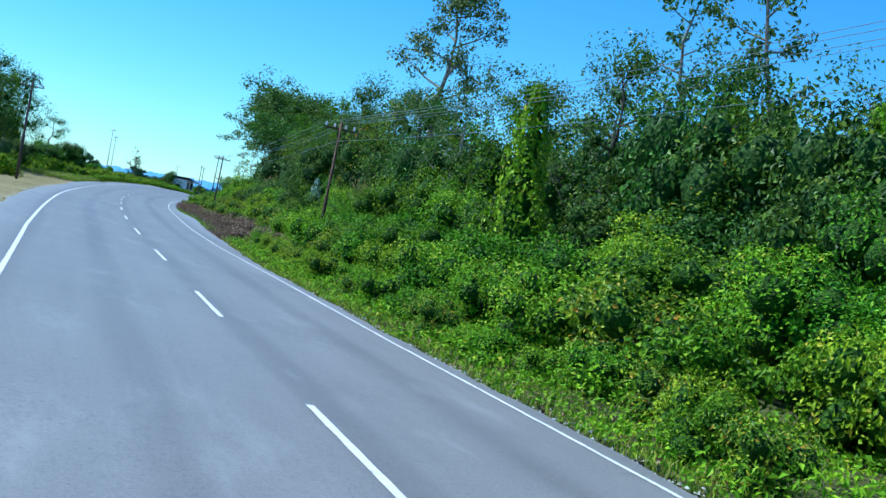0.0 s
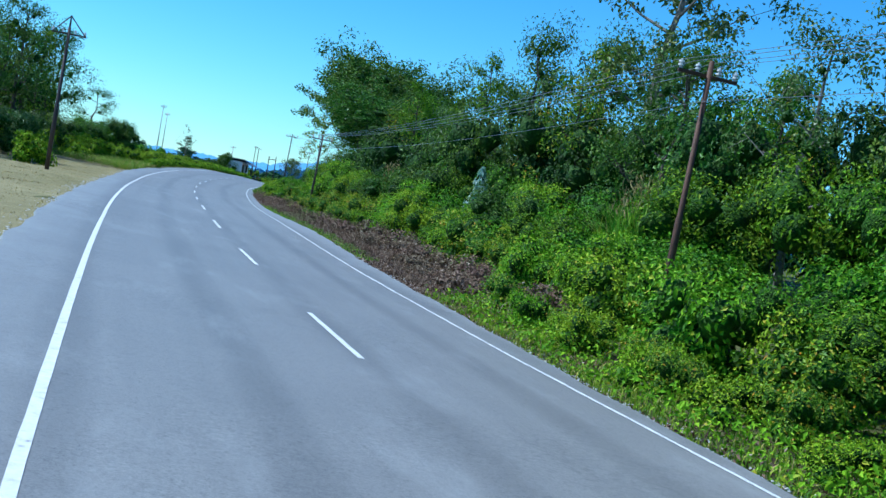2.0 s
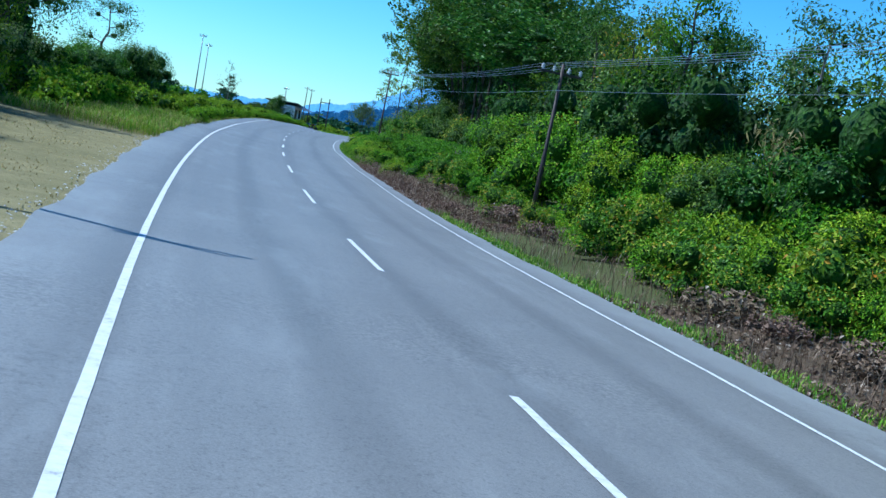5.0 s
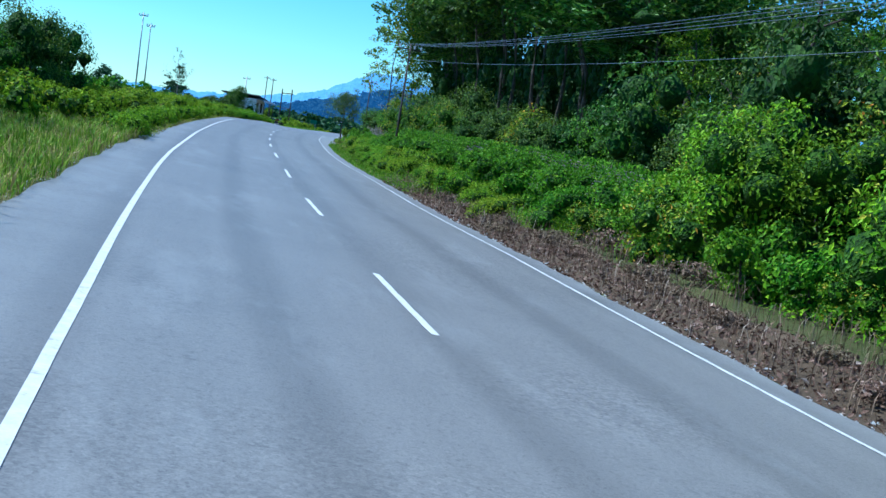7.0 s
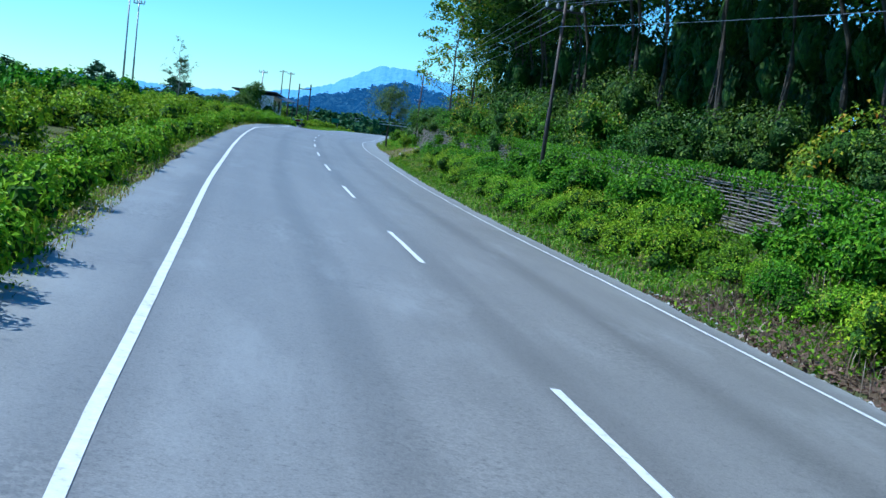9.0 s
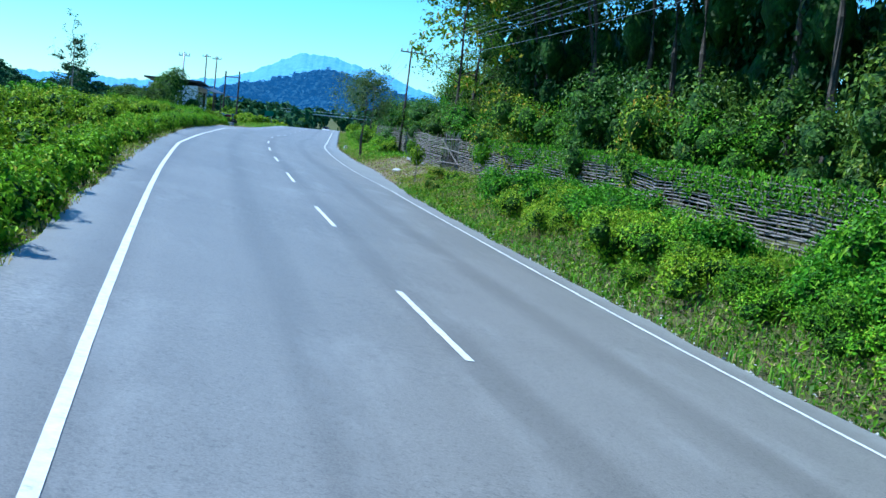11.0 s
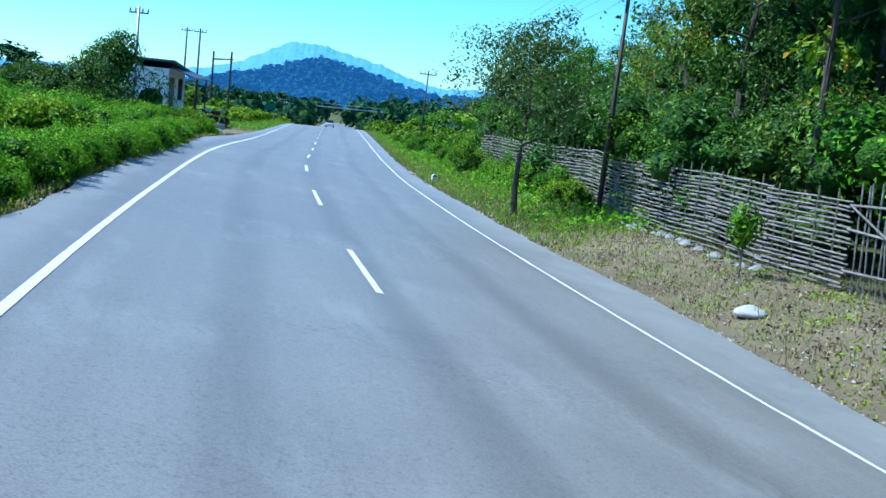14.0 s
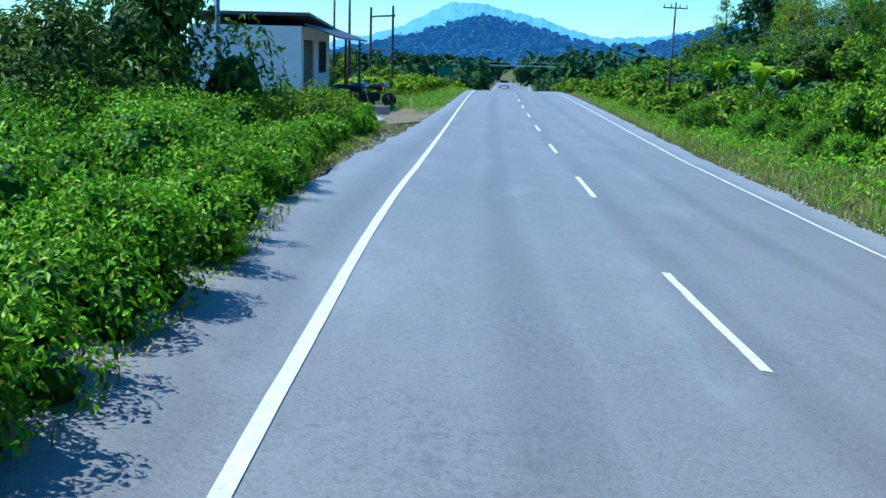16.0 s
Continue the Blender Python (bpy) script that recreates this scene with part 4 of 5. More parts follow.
SKYLINE = ([13, 15, 18, 21, 24, 27, 30, 34, 37, 40, 43, 46, 49, 52, 55, 62, 66, 70, 74, 79, 84, 88, 93, 100, 104, 107, 112], [5.6, 5.8, 5.4, 6.2, 7.6, 7.2, 6.6, 7.4, 7.6, 7.4, 6.8, 6.5, 7.4, 7.6, 7.6, 9.3, 8.2, 9.3, 7.6, 6.4, 6.4, 6.6, 8.2, 8.2, 6.8, 6.0, 7.4])
for i, s in enumerate(np.arange(13.0, 113.0, 2.5)):
    top = float(np.interp(s, *SKYLINE))
    kind = ("tree_a", "tree_d", "tree_b", "tree_a", "tree_y")[(i * 7) % 5]
    plant(kind, float(s), 14.0 + 1.2 * math.sin(i * 2.1), 0.64 + 0.02 * top, top / 8.9)
row(7, ["front_a", "front_w", "front_w", "front_b"], 62, 99, er(4.2), er(6.5), 2.1, (0.6, 0.9), (0.8, 1.2))
row(8, ["shrub_a", "shrub_b", "shrub_c", "dry_shrub", "shrub_d"], 63, 98, er(1.9), er(3.2), 1.4, (0.5, 0.95))
row(9, ["dry_shrub"], 37, 66, er(1.1), er(3.0), 1.0, (0.4, 0.85), (0.6, 1.1))
row(91, ["dry_shrub"], 76, 106, er(0.8), er(1.7), 1.8, (0.3, 0.55), (0.5, 0.9))
row(24, ["front_a", "front_b", "front_w"], -3, 14, er(4.2), er(6.2), 1.9, (0.5, 0.75), (0.7, 1.0))
BUILD["vine_column"] = lambda: make_column(41, 6.4, 1.35, 4200, 0.15, LEAF_WEED, "tall trunk wrapped in bright green climbers")
plant("vine_column", 24.0, 9.9, 0.8, 0.92)
row(22, ["front_a", "front_w", "front_b"], 22, 30, er(3.2), er(3.8), 2.2, (0.4, 0.55), (0.8, 1.0))
row(23, ["front_a", "front_w", "shrub_c", "front_b"], 38, 62, er(3.4), er(4.2), 2.4, (0.42, 0.6), (0.85, 1.1))
plant("vine_column", 12.5, 12.5, 0.9, 0.8)
BUILD["tall_tree"] = lambda: make_tree(42, 15.0, 3.0, 0.3, 0.35, 6500, 0.22, LEAF_PALE, "tall tree with a ragged crown and creepers on its trunk", BARK_PALE, limbs=16, clump=0.5, flat=0.3, heart=0)
plant("tall_tree", 57, 16.0)
plant("tree_c", 24, 17.5, 1.2, 1.2)
plant("tree_c", 31, 18.5, 1.2, 1.15)
plant("tree_d", 86, 12.2, 0.8, 1.0)
# the dark wood behind the fence: high crowns over a shaded floor
for i, s in enumerate(np.arange(114, 189, 4.0)):
    plant("tree_n", float(s), max(fence_o(s), 9.0) + 5.2 + 0.6 * math.sin(i * 2.3), 1.22 + 0.1 * math.sin(i * 3.1), float(np.interp(s, [114, 124, 135, 160, 172, 188], [0.58, 0.74, 1.0, 1.0, 0.9, 0.75])) * (1 + 0.06 * math.sin(i * 1.7)))
for i, s in enumerate(np.arange(112, 156, 5.0)):
    plant("tree_n", float(s), fence_o(s) + 11.0 + 1.2 * math.sin(i * 1.9), 1.1, float(np.interp(s, [112, 125, 138], [0.5, 0.6, 0.9])) + 0.05 * math.sin(i * 2.9))
# floor thickets toned dark to deepen the shade under the crowns
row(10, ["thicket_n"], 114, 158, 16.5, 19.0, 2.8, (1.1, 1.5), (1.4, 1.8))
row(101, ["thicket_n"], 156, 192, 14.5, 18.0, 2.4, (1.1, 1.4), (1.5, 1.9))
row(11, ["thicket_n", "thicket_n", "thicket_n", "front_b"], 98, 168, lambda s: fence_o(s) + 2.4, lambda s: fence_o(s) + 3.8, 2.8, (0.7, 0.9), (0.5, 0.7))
row(72, ["front_b", "front_a", "front_b", "front_y"], 98, 130, lambda s: fence_o(s) + 0.9, lambda s: fence_o(s) + 1.8, 4.2, (0.55, 0.8), (0.95, 1.2))
row(71, ["front_a", "front_b", "front_y", "front_b"], 131, 165, lambda s: fence_o(s) + 0.9, lambda s: fence_o(s) + 1.9, 3.0, (0.7, 1.0), (0.8, 1.3))
plant("front_y", 147.5, 9.6, 0.6, 0.85)
plant("tree_a", 179, 10.5, 0.9, 0.85)
BUILD["tree_airy"] = lambda: make_tree(47, 13.0, 2.5, 0.085, 0.22, 2494, 0.233, LEAF_YELLOW, "tall airy tree with yellow-green leaves beside the gate", BARK, limbs=15, clump=0.4, flat=0.3, heart=0)
plant("tree_airy", 170.0, 8.4)
plant("thicket_n", 171.5, 11.2, 1.0, 0.8)
plant("tree_n", 158.5, 15.0, 1.1, 0.9)
plant("tree_n", 174, 13.5, 1.0, 0.95)
plant("tree_a", 181, 13.0, 0.8, 0.7)
row(12, ["shrub_b", "shrub_e", "shrub_a", "hedge_a"], 99, 144, er(1.1), er(2.2), 1.15, (0.5, 0.8), (0.8, 1.1))
mass("shrubbery", 13, LEAF_MID, "green shrubs that hide the foot of the fence", 36, 96, 132, er(2.4), er(4.8), (0.7, 1.1), (0.9, 1.5), 0.1, 1150)
mass("shrubbery", 131, LEAF_MID, "low green shrubs before the fence", 28, 128, 146, er(1.6), er(3.6), (0.6, 0.95), (0.55, 0.95), 0.075, 1300)
row(121, ["shrub_e", "shrub_b", "shrub_d", "shrub_e"], 133, 159, er(0.7), er(4.0), 0.8, (0.22, 0.42))
row(14, ["front_a", "front_b", "front_a", "front_b"], 167, 196, lambda s: fence_o(s) + 0.9, lambda s: fence_o(s) + 2.2, 2.7, (0.7, 1.0), (0.6, 0.95))
row(15, ["tree_b", "tree_d", "tree_y"], 184, 212, 10.5, 16.0, 3.2, (0.7, 0.9), (0.8, 1.0))
row(152, ["thicket_n"], 166, 198, 9.8, 13.0, 2.6, (0.8, 1.0), (0.55, 0.75))
plant("tree_s", 176.8, 4.65, 1.0, 1.0)
row(16, ["shrub_b", "shrub_a", "shrub_e"], 179, 214, er(1.8), er(3.0), 1.7, (0.5, 0.85))
row(17, ["shrub_a", "shrub_c", "shrub_b"], 188, 222, er(3.6), er(6.0), 2.2, (0.9, 1.4), (0.9, 1.2))
mass("shrubbery", 16, LEAF_MID, "green shrubs along the far verge", 90, 212, 335, er(1.6), er(6.0), (0.7, 1.3), (0.7, 1.5), 0.26, 300)
row(18, ["far_bush", "thicket_a"], 196, 340, er(7.0), er(12.0), 4.5, (0.7, 1.1), (0.6, 0.9))
row(19, ["far_bush", "far_tree"], 200, 360, er(15.0), er(30.0), 5.0, (0.9, 1.3), (0.6, 1.0))
mass("shrubbery", 22, LEAF_FAR, "dark green bushes where the road dips", 70, 300, 400, er(1.5), er(26.0), (1.5, 2.8), (1.2, 2.6), 0.5, 160)
mass("shrubbery", 23, LEAF_FAR, "dark green bushes where the road dips", 70, 300, 400, el(26.0), el(1.5), (1.5, 2.8), (1.2, 2.4), 0.5, 160)
mass("woods", 20, LEAF_FAR, "far green woods on the plain", 120, 330, 620, 5.0, 150.0, (5.0, 10.0), (3.0, 6.5), 2.0, 160)
mass("woods", 21, LEAF_FAR, "far green woods on the plain", 100, 330, 620, -120.0, -6.0, (5.0, 10.0), (3.0, 5.5), 2.0, 160)
row(41, ["tree_d", "tree_a", "tree_y"], 208, 275, 17.0, 25.0, 2.2, (0.75, 0.95), (0.85, 1.1))
row(42, ["thicket_b", "thicket_a"], 205, 270, 15.0, 22.0, 2.8, (0.9, 1.2), (0.8, 1.0))
row(20, ["far_tree"], 215, 330, 34.0, 60.0, 7.0, (1.0, 1.5), (0.8, 1.2))

# left of the road


def hedge_edge(d):
    return lambda s: float(np.interp(s, [97, 125, 147, 158, 165, 170, 174, 178, 182, 185.5, 193, 205], [-3.4, -3.3, -3.25, -3.25, -3.36, -3.33, -3.1, -2.97, -2.97, -3.2, -3.55, -4.1])) - d


row(30, ["tree_a", "tree_d", "tree_a"], 69, 99, -12.8, -10.2, 1.9, (0.62, 0.78), (1.0, 1.2))
row(301, ["thicket_b", "thicket_n"], 68, 100, -14.5, -11.5, 2.6, (0.8, 1.0), (1.0, 1.3))
row(302, ["front_w", "front_a", "front_c"], 70, 90, -9.6, -8.4, 2.4, (0.5, 0.65), (0.9, 1.15))
mass("shrubbery", 31, LEAF_WEED, "light green shrubs at the edge of the dry turf", 30, 66, 100, el(2.6), el(5.0), (0.6, 1.0), (0.7, 1.5), 0.14, 800, 8)
row(33, ["front_b", "front_a", "tree_a"], 98, 116, -10.8, -8.6, 2.4, (0.62, 0.78), (0.75, 0.95))
mass("hedge", 34, LEAF_WEED, "low dense bushes of tiny bright leaves over the asphalt edge", 98, 101, 161, hedge_edge(0.62), hedge_edge(0.95), (0.42, 0.58), (0.4, 0.6), 0.07, 1000, 12)
mass("shrubbery", 35, LEAF_WEED, "bright green shrubs on the verge", 66, 101, 175, hedge_edge(1.5), hedge_edge(4.6), (0.75, 1.2), (0.65, 0.95), 0.09, 1250, 9)
mass("shrubbery", 36, LEAF_MID, "green shrubs away from the road", 52, 98, 207, el(5.0), el(11.0), (1.0, 1.6), (0.8, 1.2), 0.22, 450, 8)
for s, o, w in ((107.5, -7.4, 0.55), (111.0, -7.8, 0.66), (114.5, -7.5, 0.6)):
    plant("front_b", s, o, w, 0.72)
mass("hedge", 341, LEAF_MID, "green mounds of small-leaved bushes", 26, 188, 206, hedge_edge(1.3), hedge_edge(4.2), (0.7, 1.0), (0.65, 0.95), 0.085, 1200, 11)
mass("hedge", 342, LEAF_WEED, "mat of very small bright leaves over the asphalt edge", 110, 160, 190, hedge_edge(0.56), hedge_edge(0.95), (0.42, 0.58), (0.4, 0.62), 0.045, 1900, 12)
mass("hedge", 343, LEAF_WEED, "mounds of very small bright leaves", 30, 174, 190, hedge_edge(1.5), hedge_edge(4.2), (0.75, 1.1), (0.65, 0.95), 0.055, 3000, 13)
mass("hedge", 344, LEAF_WEED, "low dense bushes of tiny bright leaves over the asphalt edge", 22, 190, 205, hedge_edge(0.62), hedge_edge(0.95), (0.42, 0.58), (0.4, 0.6), 0.07, 1000, 12)
plant("conifer", 202, -15.6, 1.1, 1.0)
plant("tree_bare", 198, -14.5, 1.0, 1.1)
row(37, ["far_bush"], 200, 330, -28.0, -16.0, 6.0, (0.7, 1.1), (0.5, 0.8))
mass("shrubbery", 38, LEAF_WEED, "green shrubs along the far verge", 60, 226, 335, el(2.2), el(5.5), (0.7, 1.1), (0.6, 1.1), 0.26, 300)
row(39, ["far_bush", "thicket_a"], 234, 340, el(6.5), el(11.0), 4.0, (0.5, 0.8), (0.6, 0.9))
row(40, ["far_tree"], 250, 330, -60.0, -24.0, 6.0, (0.8, 1.2), (0.5, 0.8))
BUILD["broad_shrub"] = lambda: make_shrub(43, LEAF_DARK, 0.15, 3800, "large dark green shrub with long glossy leaves", 2.0, 2.9, 14, "large_shrub", 0.36)
plant("broad_shrub", 193.5, -7.4, 0.95, 1.22)
plant("broad_shrub", 189.0, -7.6, 0.8, 0.75)
plant("broad_shrub", 191.0, -9.6, 0.8, 0.7)


# low weeds, grass and litter that cover the verges
def verge(name, seed, count, s0, s1, o0, o1, leaf, tall, material, label, category, blades=False, clumped=False):
    rng = np.random.default_rng(seed)
    s = rng.uniform(s0, s1, count)
    a = np.array([o0(q) if callable(o0) else o0 for q in s])
    b = np.array([o1(q) if callable(o1) else o1 for q in s])
    o = a + (b - a) * rng.random(count)
    patch = 0.5 + 0.5 * lump(s, o, 0.9, seed)
    if clumped:
        stay = rng.random(count) < np.clip(0.5 + 0.5 * lump(s, o, 0.45, seed + 1), 0, 1) ** 2.5
        s, o, patch = s[stay], o[stay], patch[stay]
        count = len(s)
    root = place(s, o, -0.06)
    if blades:
        arr = blade_arrays(rng, root, tall * (0.5 + 0.7 * patch), leaf, 0.8)
    else:
        root[:, 2] += rng.random(count) ** 0.8 * tall * (0.15 + 0.85 * patch)
        arr = leaf_arrays(rng, root, rng.normal(size=(count, 3)) * 0.5 + [0, 0, 0.9], leaf)
    return stuff(name, [arr], material, label, category)


verge("undergrowth", 51, 26000, -2, 38, er(0.15), er(3.5), 0.085, 0.5, LEAF_WEED, "mat of low green weeds along the asphalt", "weeds")
verge("undergrowth", 52, 20000, 46, 100, er(2.6), er(5.0), 0.1, 0.45, LEAF_WEED, "mat of low green weeds on the bank", "weeds")
verge("undergrowth", 53, 46000, 105, 154, er(0.1), er(5.2), 0.078, 0.42, LEAF_MID, "mat of low green weeds before the fence", "weeds")
verge("undergrowth", 54, 20000, 173, 260, er(0.8), er(4.5), 0.12, 0.45, LEAF_WEED, "mat of low green weeds along the asphalt", "weeds")
verge("undergrowth", 55, 30000, 101, 207, hedge_edge(0.4), hedge_edge(2.2), 0.05, 0.42, LEAF_WEED, "mat of low green weeds at the road's edge", "weeds")
verge("undergrowth", 72, 7000, 95, 105, er(1.9), er(5.2), 0.085, 0.42, LEAF_WEED, "mat of low green weeds before the fence", "weeds")
verge("undergrowth", 64, 26000, 155, 177, er(0.1), er(3.6), 0.05, 0.26, LEAF_WEED, "sparse green weeds on trodden earth", "weeds", clumped=True)
verge("grass", 76, 9000, 82, 102, el(0.0), el(4.5), 0.016, 0.4, LEAF_STRAW, "dry stems among the tall grass", "grass", True)
verge("grass", 56, 20000, 82, 104, el(0.0), el(4.5), 0.016, 0.45, LEAF_GRASS, "tall yellow-green grass on the verge", "grass", True)
verge("grass", 57, 20000, 20, 86, el(0.1), el(7.0), 0.02, 0.065, LEAF_STRAW, "short dry straw-coloured grass on the verge", "grass", True)
verge("grass", 58, 10000, -2, 38, er(0.05), er(1.2), 0.014, 0.2, LEAF_GRASS, "short grass along the asphalt", "grass", True)
verge("grass", 59, 9000, 110, 260, er(0.1), er(1.6), 0.016, 0.2, LEAF_STRAW, "short dry grass along the asphalt", "grass", True)
verge("grass", 65, 8000, 110, 155, er(0.0), er(1.6), 0.016, 0.24, LEAF_GRASS, "short green grass along the asphalt", "grass", True)
verge("leaf_litter", 60, 17000, 34, 66, er(0.1), er(3.2), 0.08, 0.14, LEAF_DRY, "brown leaf litter on the bank", "leaf litter")
verge("leaf_litter", 66, 11000, 76, 110, er(0.1), er(2.0), 0.08, 0.12, LEAF_DRY, "brown leaf litter on the bank", "leaf litter")
verge("dead_stalks", 67, 8000, 35, 110, er(0.2), er(2.6), 0.01, 0.5, LEAF_DRY, "thin dead stalks and twigs on the bank", "stalks", True)
verge("leaf_litter", 61, 30000, 150, 177, er(0.05), er(3.8), 0.06, 0.12, LEAF_DRY, "fallen leaves on trodden earth", "leaf litter", clumped=True)
verge("leaf_litter", 62, 6000, 0, 60, er(0.1), er(1.4), 0.08, 0.1, LEAF_DRY, "fallen brown leaves among the weeds", "leaf litter")
verge("leaf_litter", 68, 5000, 110, 207, el(-0.1), el(0.6), 0.06, 0.08, LEAF_DRY, "withered leaves at the asphalt edge", "leaf litter")
verge("grass", 69, 1800, 157, 178, er(0.3), er(3.2), 0.014, 0.13, LEAF_STRAW, "short dry grass on trodden earth", "grass", True)
verge("grass", 70, 7000, 46, 80, er(0.05), er(0.7), 0.014, 0.16, LEAF_GRASS, "narrow strip of green grass along the asphalt", "grass", True)
verge("grass", 71, 9000, 124, 157, er(2.6), er(5.6), 0.016, 0.32, LEAF_GRASS, "yellow-green grass along the foot of the fence", "grass", True)
verge("undergrowth", 73, 24000, 101, 205, hedge_edge(0.12), hedge_edge(0.8), 0.04, 0.2, LEAF_WEED, "fringe of small green leaves at the hedge's foot", "weeds")
verge("grass", 74, 7000, 101, 205, hedge_edge(0.1), hedge_edge(0.5), 0.014, 0.16, LEAF_STRAW, "yellow grass along the hedge's foot", "grass", True)
verge("grass", 80, 8000, 174, 240, er(0.1), er(1.2), 0.014, 0.22, LEAF_STRAW, "dry yellow grass along the asphalt", "grass", True, True)
verge("grass", 83, 12000, 172, 240, er(0.15), er(1.8), 0.014, 0.3, LEAF_GRASS, "green grass along the asphalt", "grass", True)
verge("undergrowth", 84, 26000, 176, 236, er(0.3), er(1.7), 0.06, 0.34, LEAF_WEED, "low green weeds creeping towards the asphalt", "weeds", clumped=True)
verge("grass", 85, 9000, 155, 177, er(0.1), er(3.4), 0.012, 0.2, LEAF_GRASS, "patches of short green grass on trodden earth", "grass", True, True)
verge("undergrowth", 81, 14000, 219, 310, el(0.4), el(5.0), 0.09, 0.5, LEAF_WEED, "mat of green weeds beyond the house", "weeds")
verge("grass", 82, 7000, 216, 300, el(0.1), el(2.0), 0.018, 0.35, LEAF_GRASS, "tall grass beyond the house", "grass", True)
verge("leaf_litter", 77, 16000, 118, 174, er(0.2), er(5.0), 0.055, 0.16, LEAF_DRY, "withered leaves among the weeds", "leaf litter")
verge("undergrowth", 78, 26000, 140, 160, er(0.3), er(5.4), 0.06, 0.34, LEAF_YELLOW, "low yellowing weeds before the fence", "weeds")
verge("grass", 79, 8000, 138, 157, er(0.6), er(5.2), 0.012, 0.3, LEAF_STRAW, "dry stems among the weeds", "grass", True)
verge("leaf_litter", 75, 11000, 104, 205, er(0.0), er(1.2), 0.06, 0.06, LEAF_DRY, "withered leaves along the asphalt edge", "leaf litter")

# ---- bamboo fence ----


def slat_mesh(length, seed):
    rng = np.random.default_rng(seed)
    bm = bmesh.new()
    n = 6
    pts = [(length * (i / (n - 1) - 0.5), 0.022 * (-1) ** i, rng.normal() * 0.006) for i in range(n)]
    r = 0.021 * rng.uniform(0.75, 1.2)
    tube(bm, pts, [r * rng.uniform(0.9, 1.1) for _ in pts], 5)
    me = bpy.data.meshes.new("slat")
    bm.to_mesh(me)
    bm.free()
    me.materials.append(BAMBOO)
    return me


def picket_mesh(tall, material=BAMBOO_DARK, r=0.021):
    bm = tube_mesh([(0, 0, -0.2), (0.01, 0, tall * 0.5), (0, 0.01, tall)], [r, r * 0.9, r * 0.8], 6)
    me = bpy.data.meshes.new("picket")
    bm.to_mesh(me)
    bm.free()
    me.materials.append(material)
    return me


SLATS = [slat_mesh(2.15, 70 + i) for i in range(6)]
PICKETS = [picket_mesh(1.38 + 0.06 * i) for i in range(3)]


def fence_panel(s0, s1, slats=17, tall=1.35, label="panel of woven split-bamboo slats on dark stakes"):
    rng = np.random.default_rng(int(s0 * 10))
    a, b = place(s0, fence_o(s0), -0.03), place(s1, fence_o(s1), -0.03)
    d = b - a
    ln = float(np.hypot(d[0], d[1]))
    ob = empty("fence_panel", label, "fence", "bamboo fence")
    ob.matrix_basis = Matrix.Translation((a + b) / 2) @ Matrix.Rotation(math.atan2(d[1], d[0]), 4, "Z") @ Matrix.Rotation(math.radians(rng.uniform(-2, 3)), 4, "X")
    tilt = math.atan2(d[2], ln)
    for i in range(slats):
        sl = new("slat", SLATS[rng.integers(6)])
        sl.parent = ob
        z = 0.06 + tall * i / slats + rng.normal() * 0.01
        sl.matrix_basis = Matrix.Translation((rng.normal() * 0.04, 0.0, z)) @ Matrix.Rotation(-tilt + rng.normal() * 0.008, 4, "Y") @ Matrix.Diagonal((ln / 2.0 * rng.uniform(0.97, 1.03), (-1) ** i, 1, 1))
    for i in range(4):
        pk = new("picket", PICKETS[rng.integers(3)])
        pk.parent = ob
        pk.matrix_basis = Matrix.Translation((ln * (i / 4 - 0.38), 0.0, 0.0)) @ Matrix.Rotation(rng.normal() * 0.03, 4, "Y")
    return ob


for i in range(33):
    fence_panel(97.3 + 2 * i, 99.3 + 2 * i)
fence_panel(163.3, 164.8)
for i in range(13):
    fence_panel(166.75 + 2 * i, 168.75 + 2 * i, 15 if i > 6 else 18)


def make_gate(s0, s1):
    ob = empty("bamboo_gate", "leaning gate of thin upright bamboo poles", "gate")
    a, b = place(s0, fence_o(s0), 0.0), place(s1, fence_o(s1), 0.0)
    ob.matrix_basis = Matrix.Translation((a + b) / 2) @ Matrix.Rotation(math.atan2(b[1] - a[1], b[0] - a[0]), 4, "Z")
    rng = np.random.default_rng(91)
    for i in range(14):
        pk = new("upright", picket_mesh(1.5 + rng.normal() * 0.12, BAMBOO, 0.018))
        pk.parent = ob
        pk.matrix_basis = Matrix.Translation((i * 0.12 - 0.8, 0, 0.05)) @ Matrix.Rotation(rng.normal() * 0.05, 4, "Y")
    for z, r in ((0.3, 0.0), (0.85, 0.06), (1.3, -0.04)):
        part("rail", tube_mesh([(-0.95, 0.04, z - r), (0.95, 0.04, z + r)], [0.022, 0.02], 6), BAMBOO, ob)
    part("brace", tube_mesh([(-0.9, 0.06, 0.3), (0.9, 0.06, 1.25)], [0.02, 0.018], 6), BAMBOO, ob)
    return ob


make_gate(164.8, 166.7)
rng = np.random.default_rng(83)
s = rng.uniform(98, 163, 26000)
z = rng.random(26000)
hang = 0.5 + 0.5 * lump(s, 0 * s, 0.9, 4.0) * lump(s, 0 * s, 2.7, 2.0) - 0.25 * lump(s, 0 * s, 5.0, 1.0)
keep = z < 0.25 + 0.75 * hang
s, z, hang = s[keep], z[keep], hang[keep]
at = place(s, np.array([fence_o(q) for q in s]) - rng.uniform(-0.1, 0.3, len(s)) * (1.1 - z), 0.0)
at[:, 2] += 1.5 - 1.25 * z * (0.3 + hang)
stuff("creeper", [leaf_arrays(rng, at, np.array([[-0.9, -0.3, 0.5]]) + rng.normal(size=at.shape) * 0.5, 0.085, 0.6, 0.6)], LEAF_MID, "green creepers that hang over the bamboo fence", "creepers")


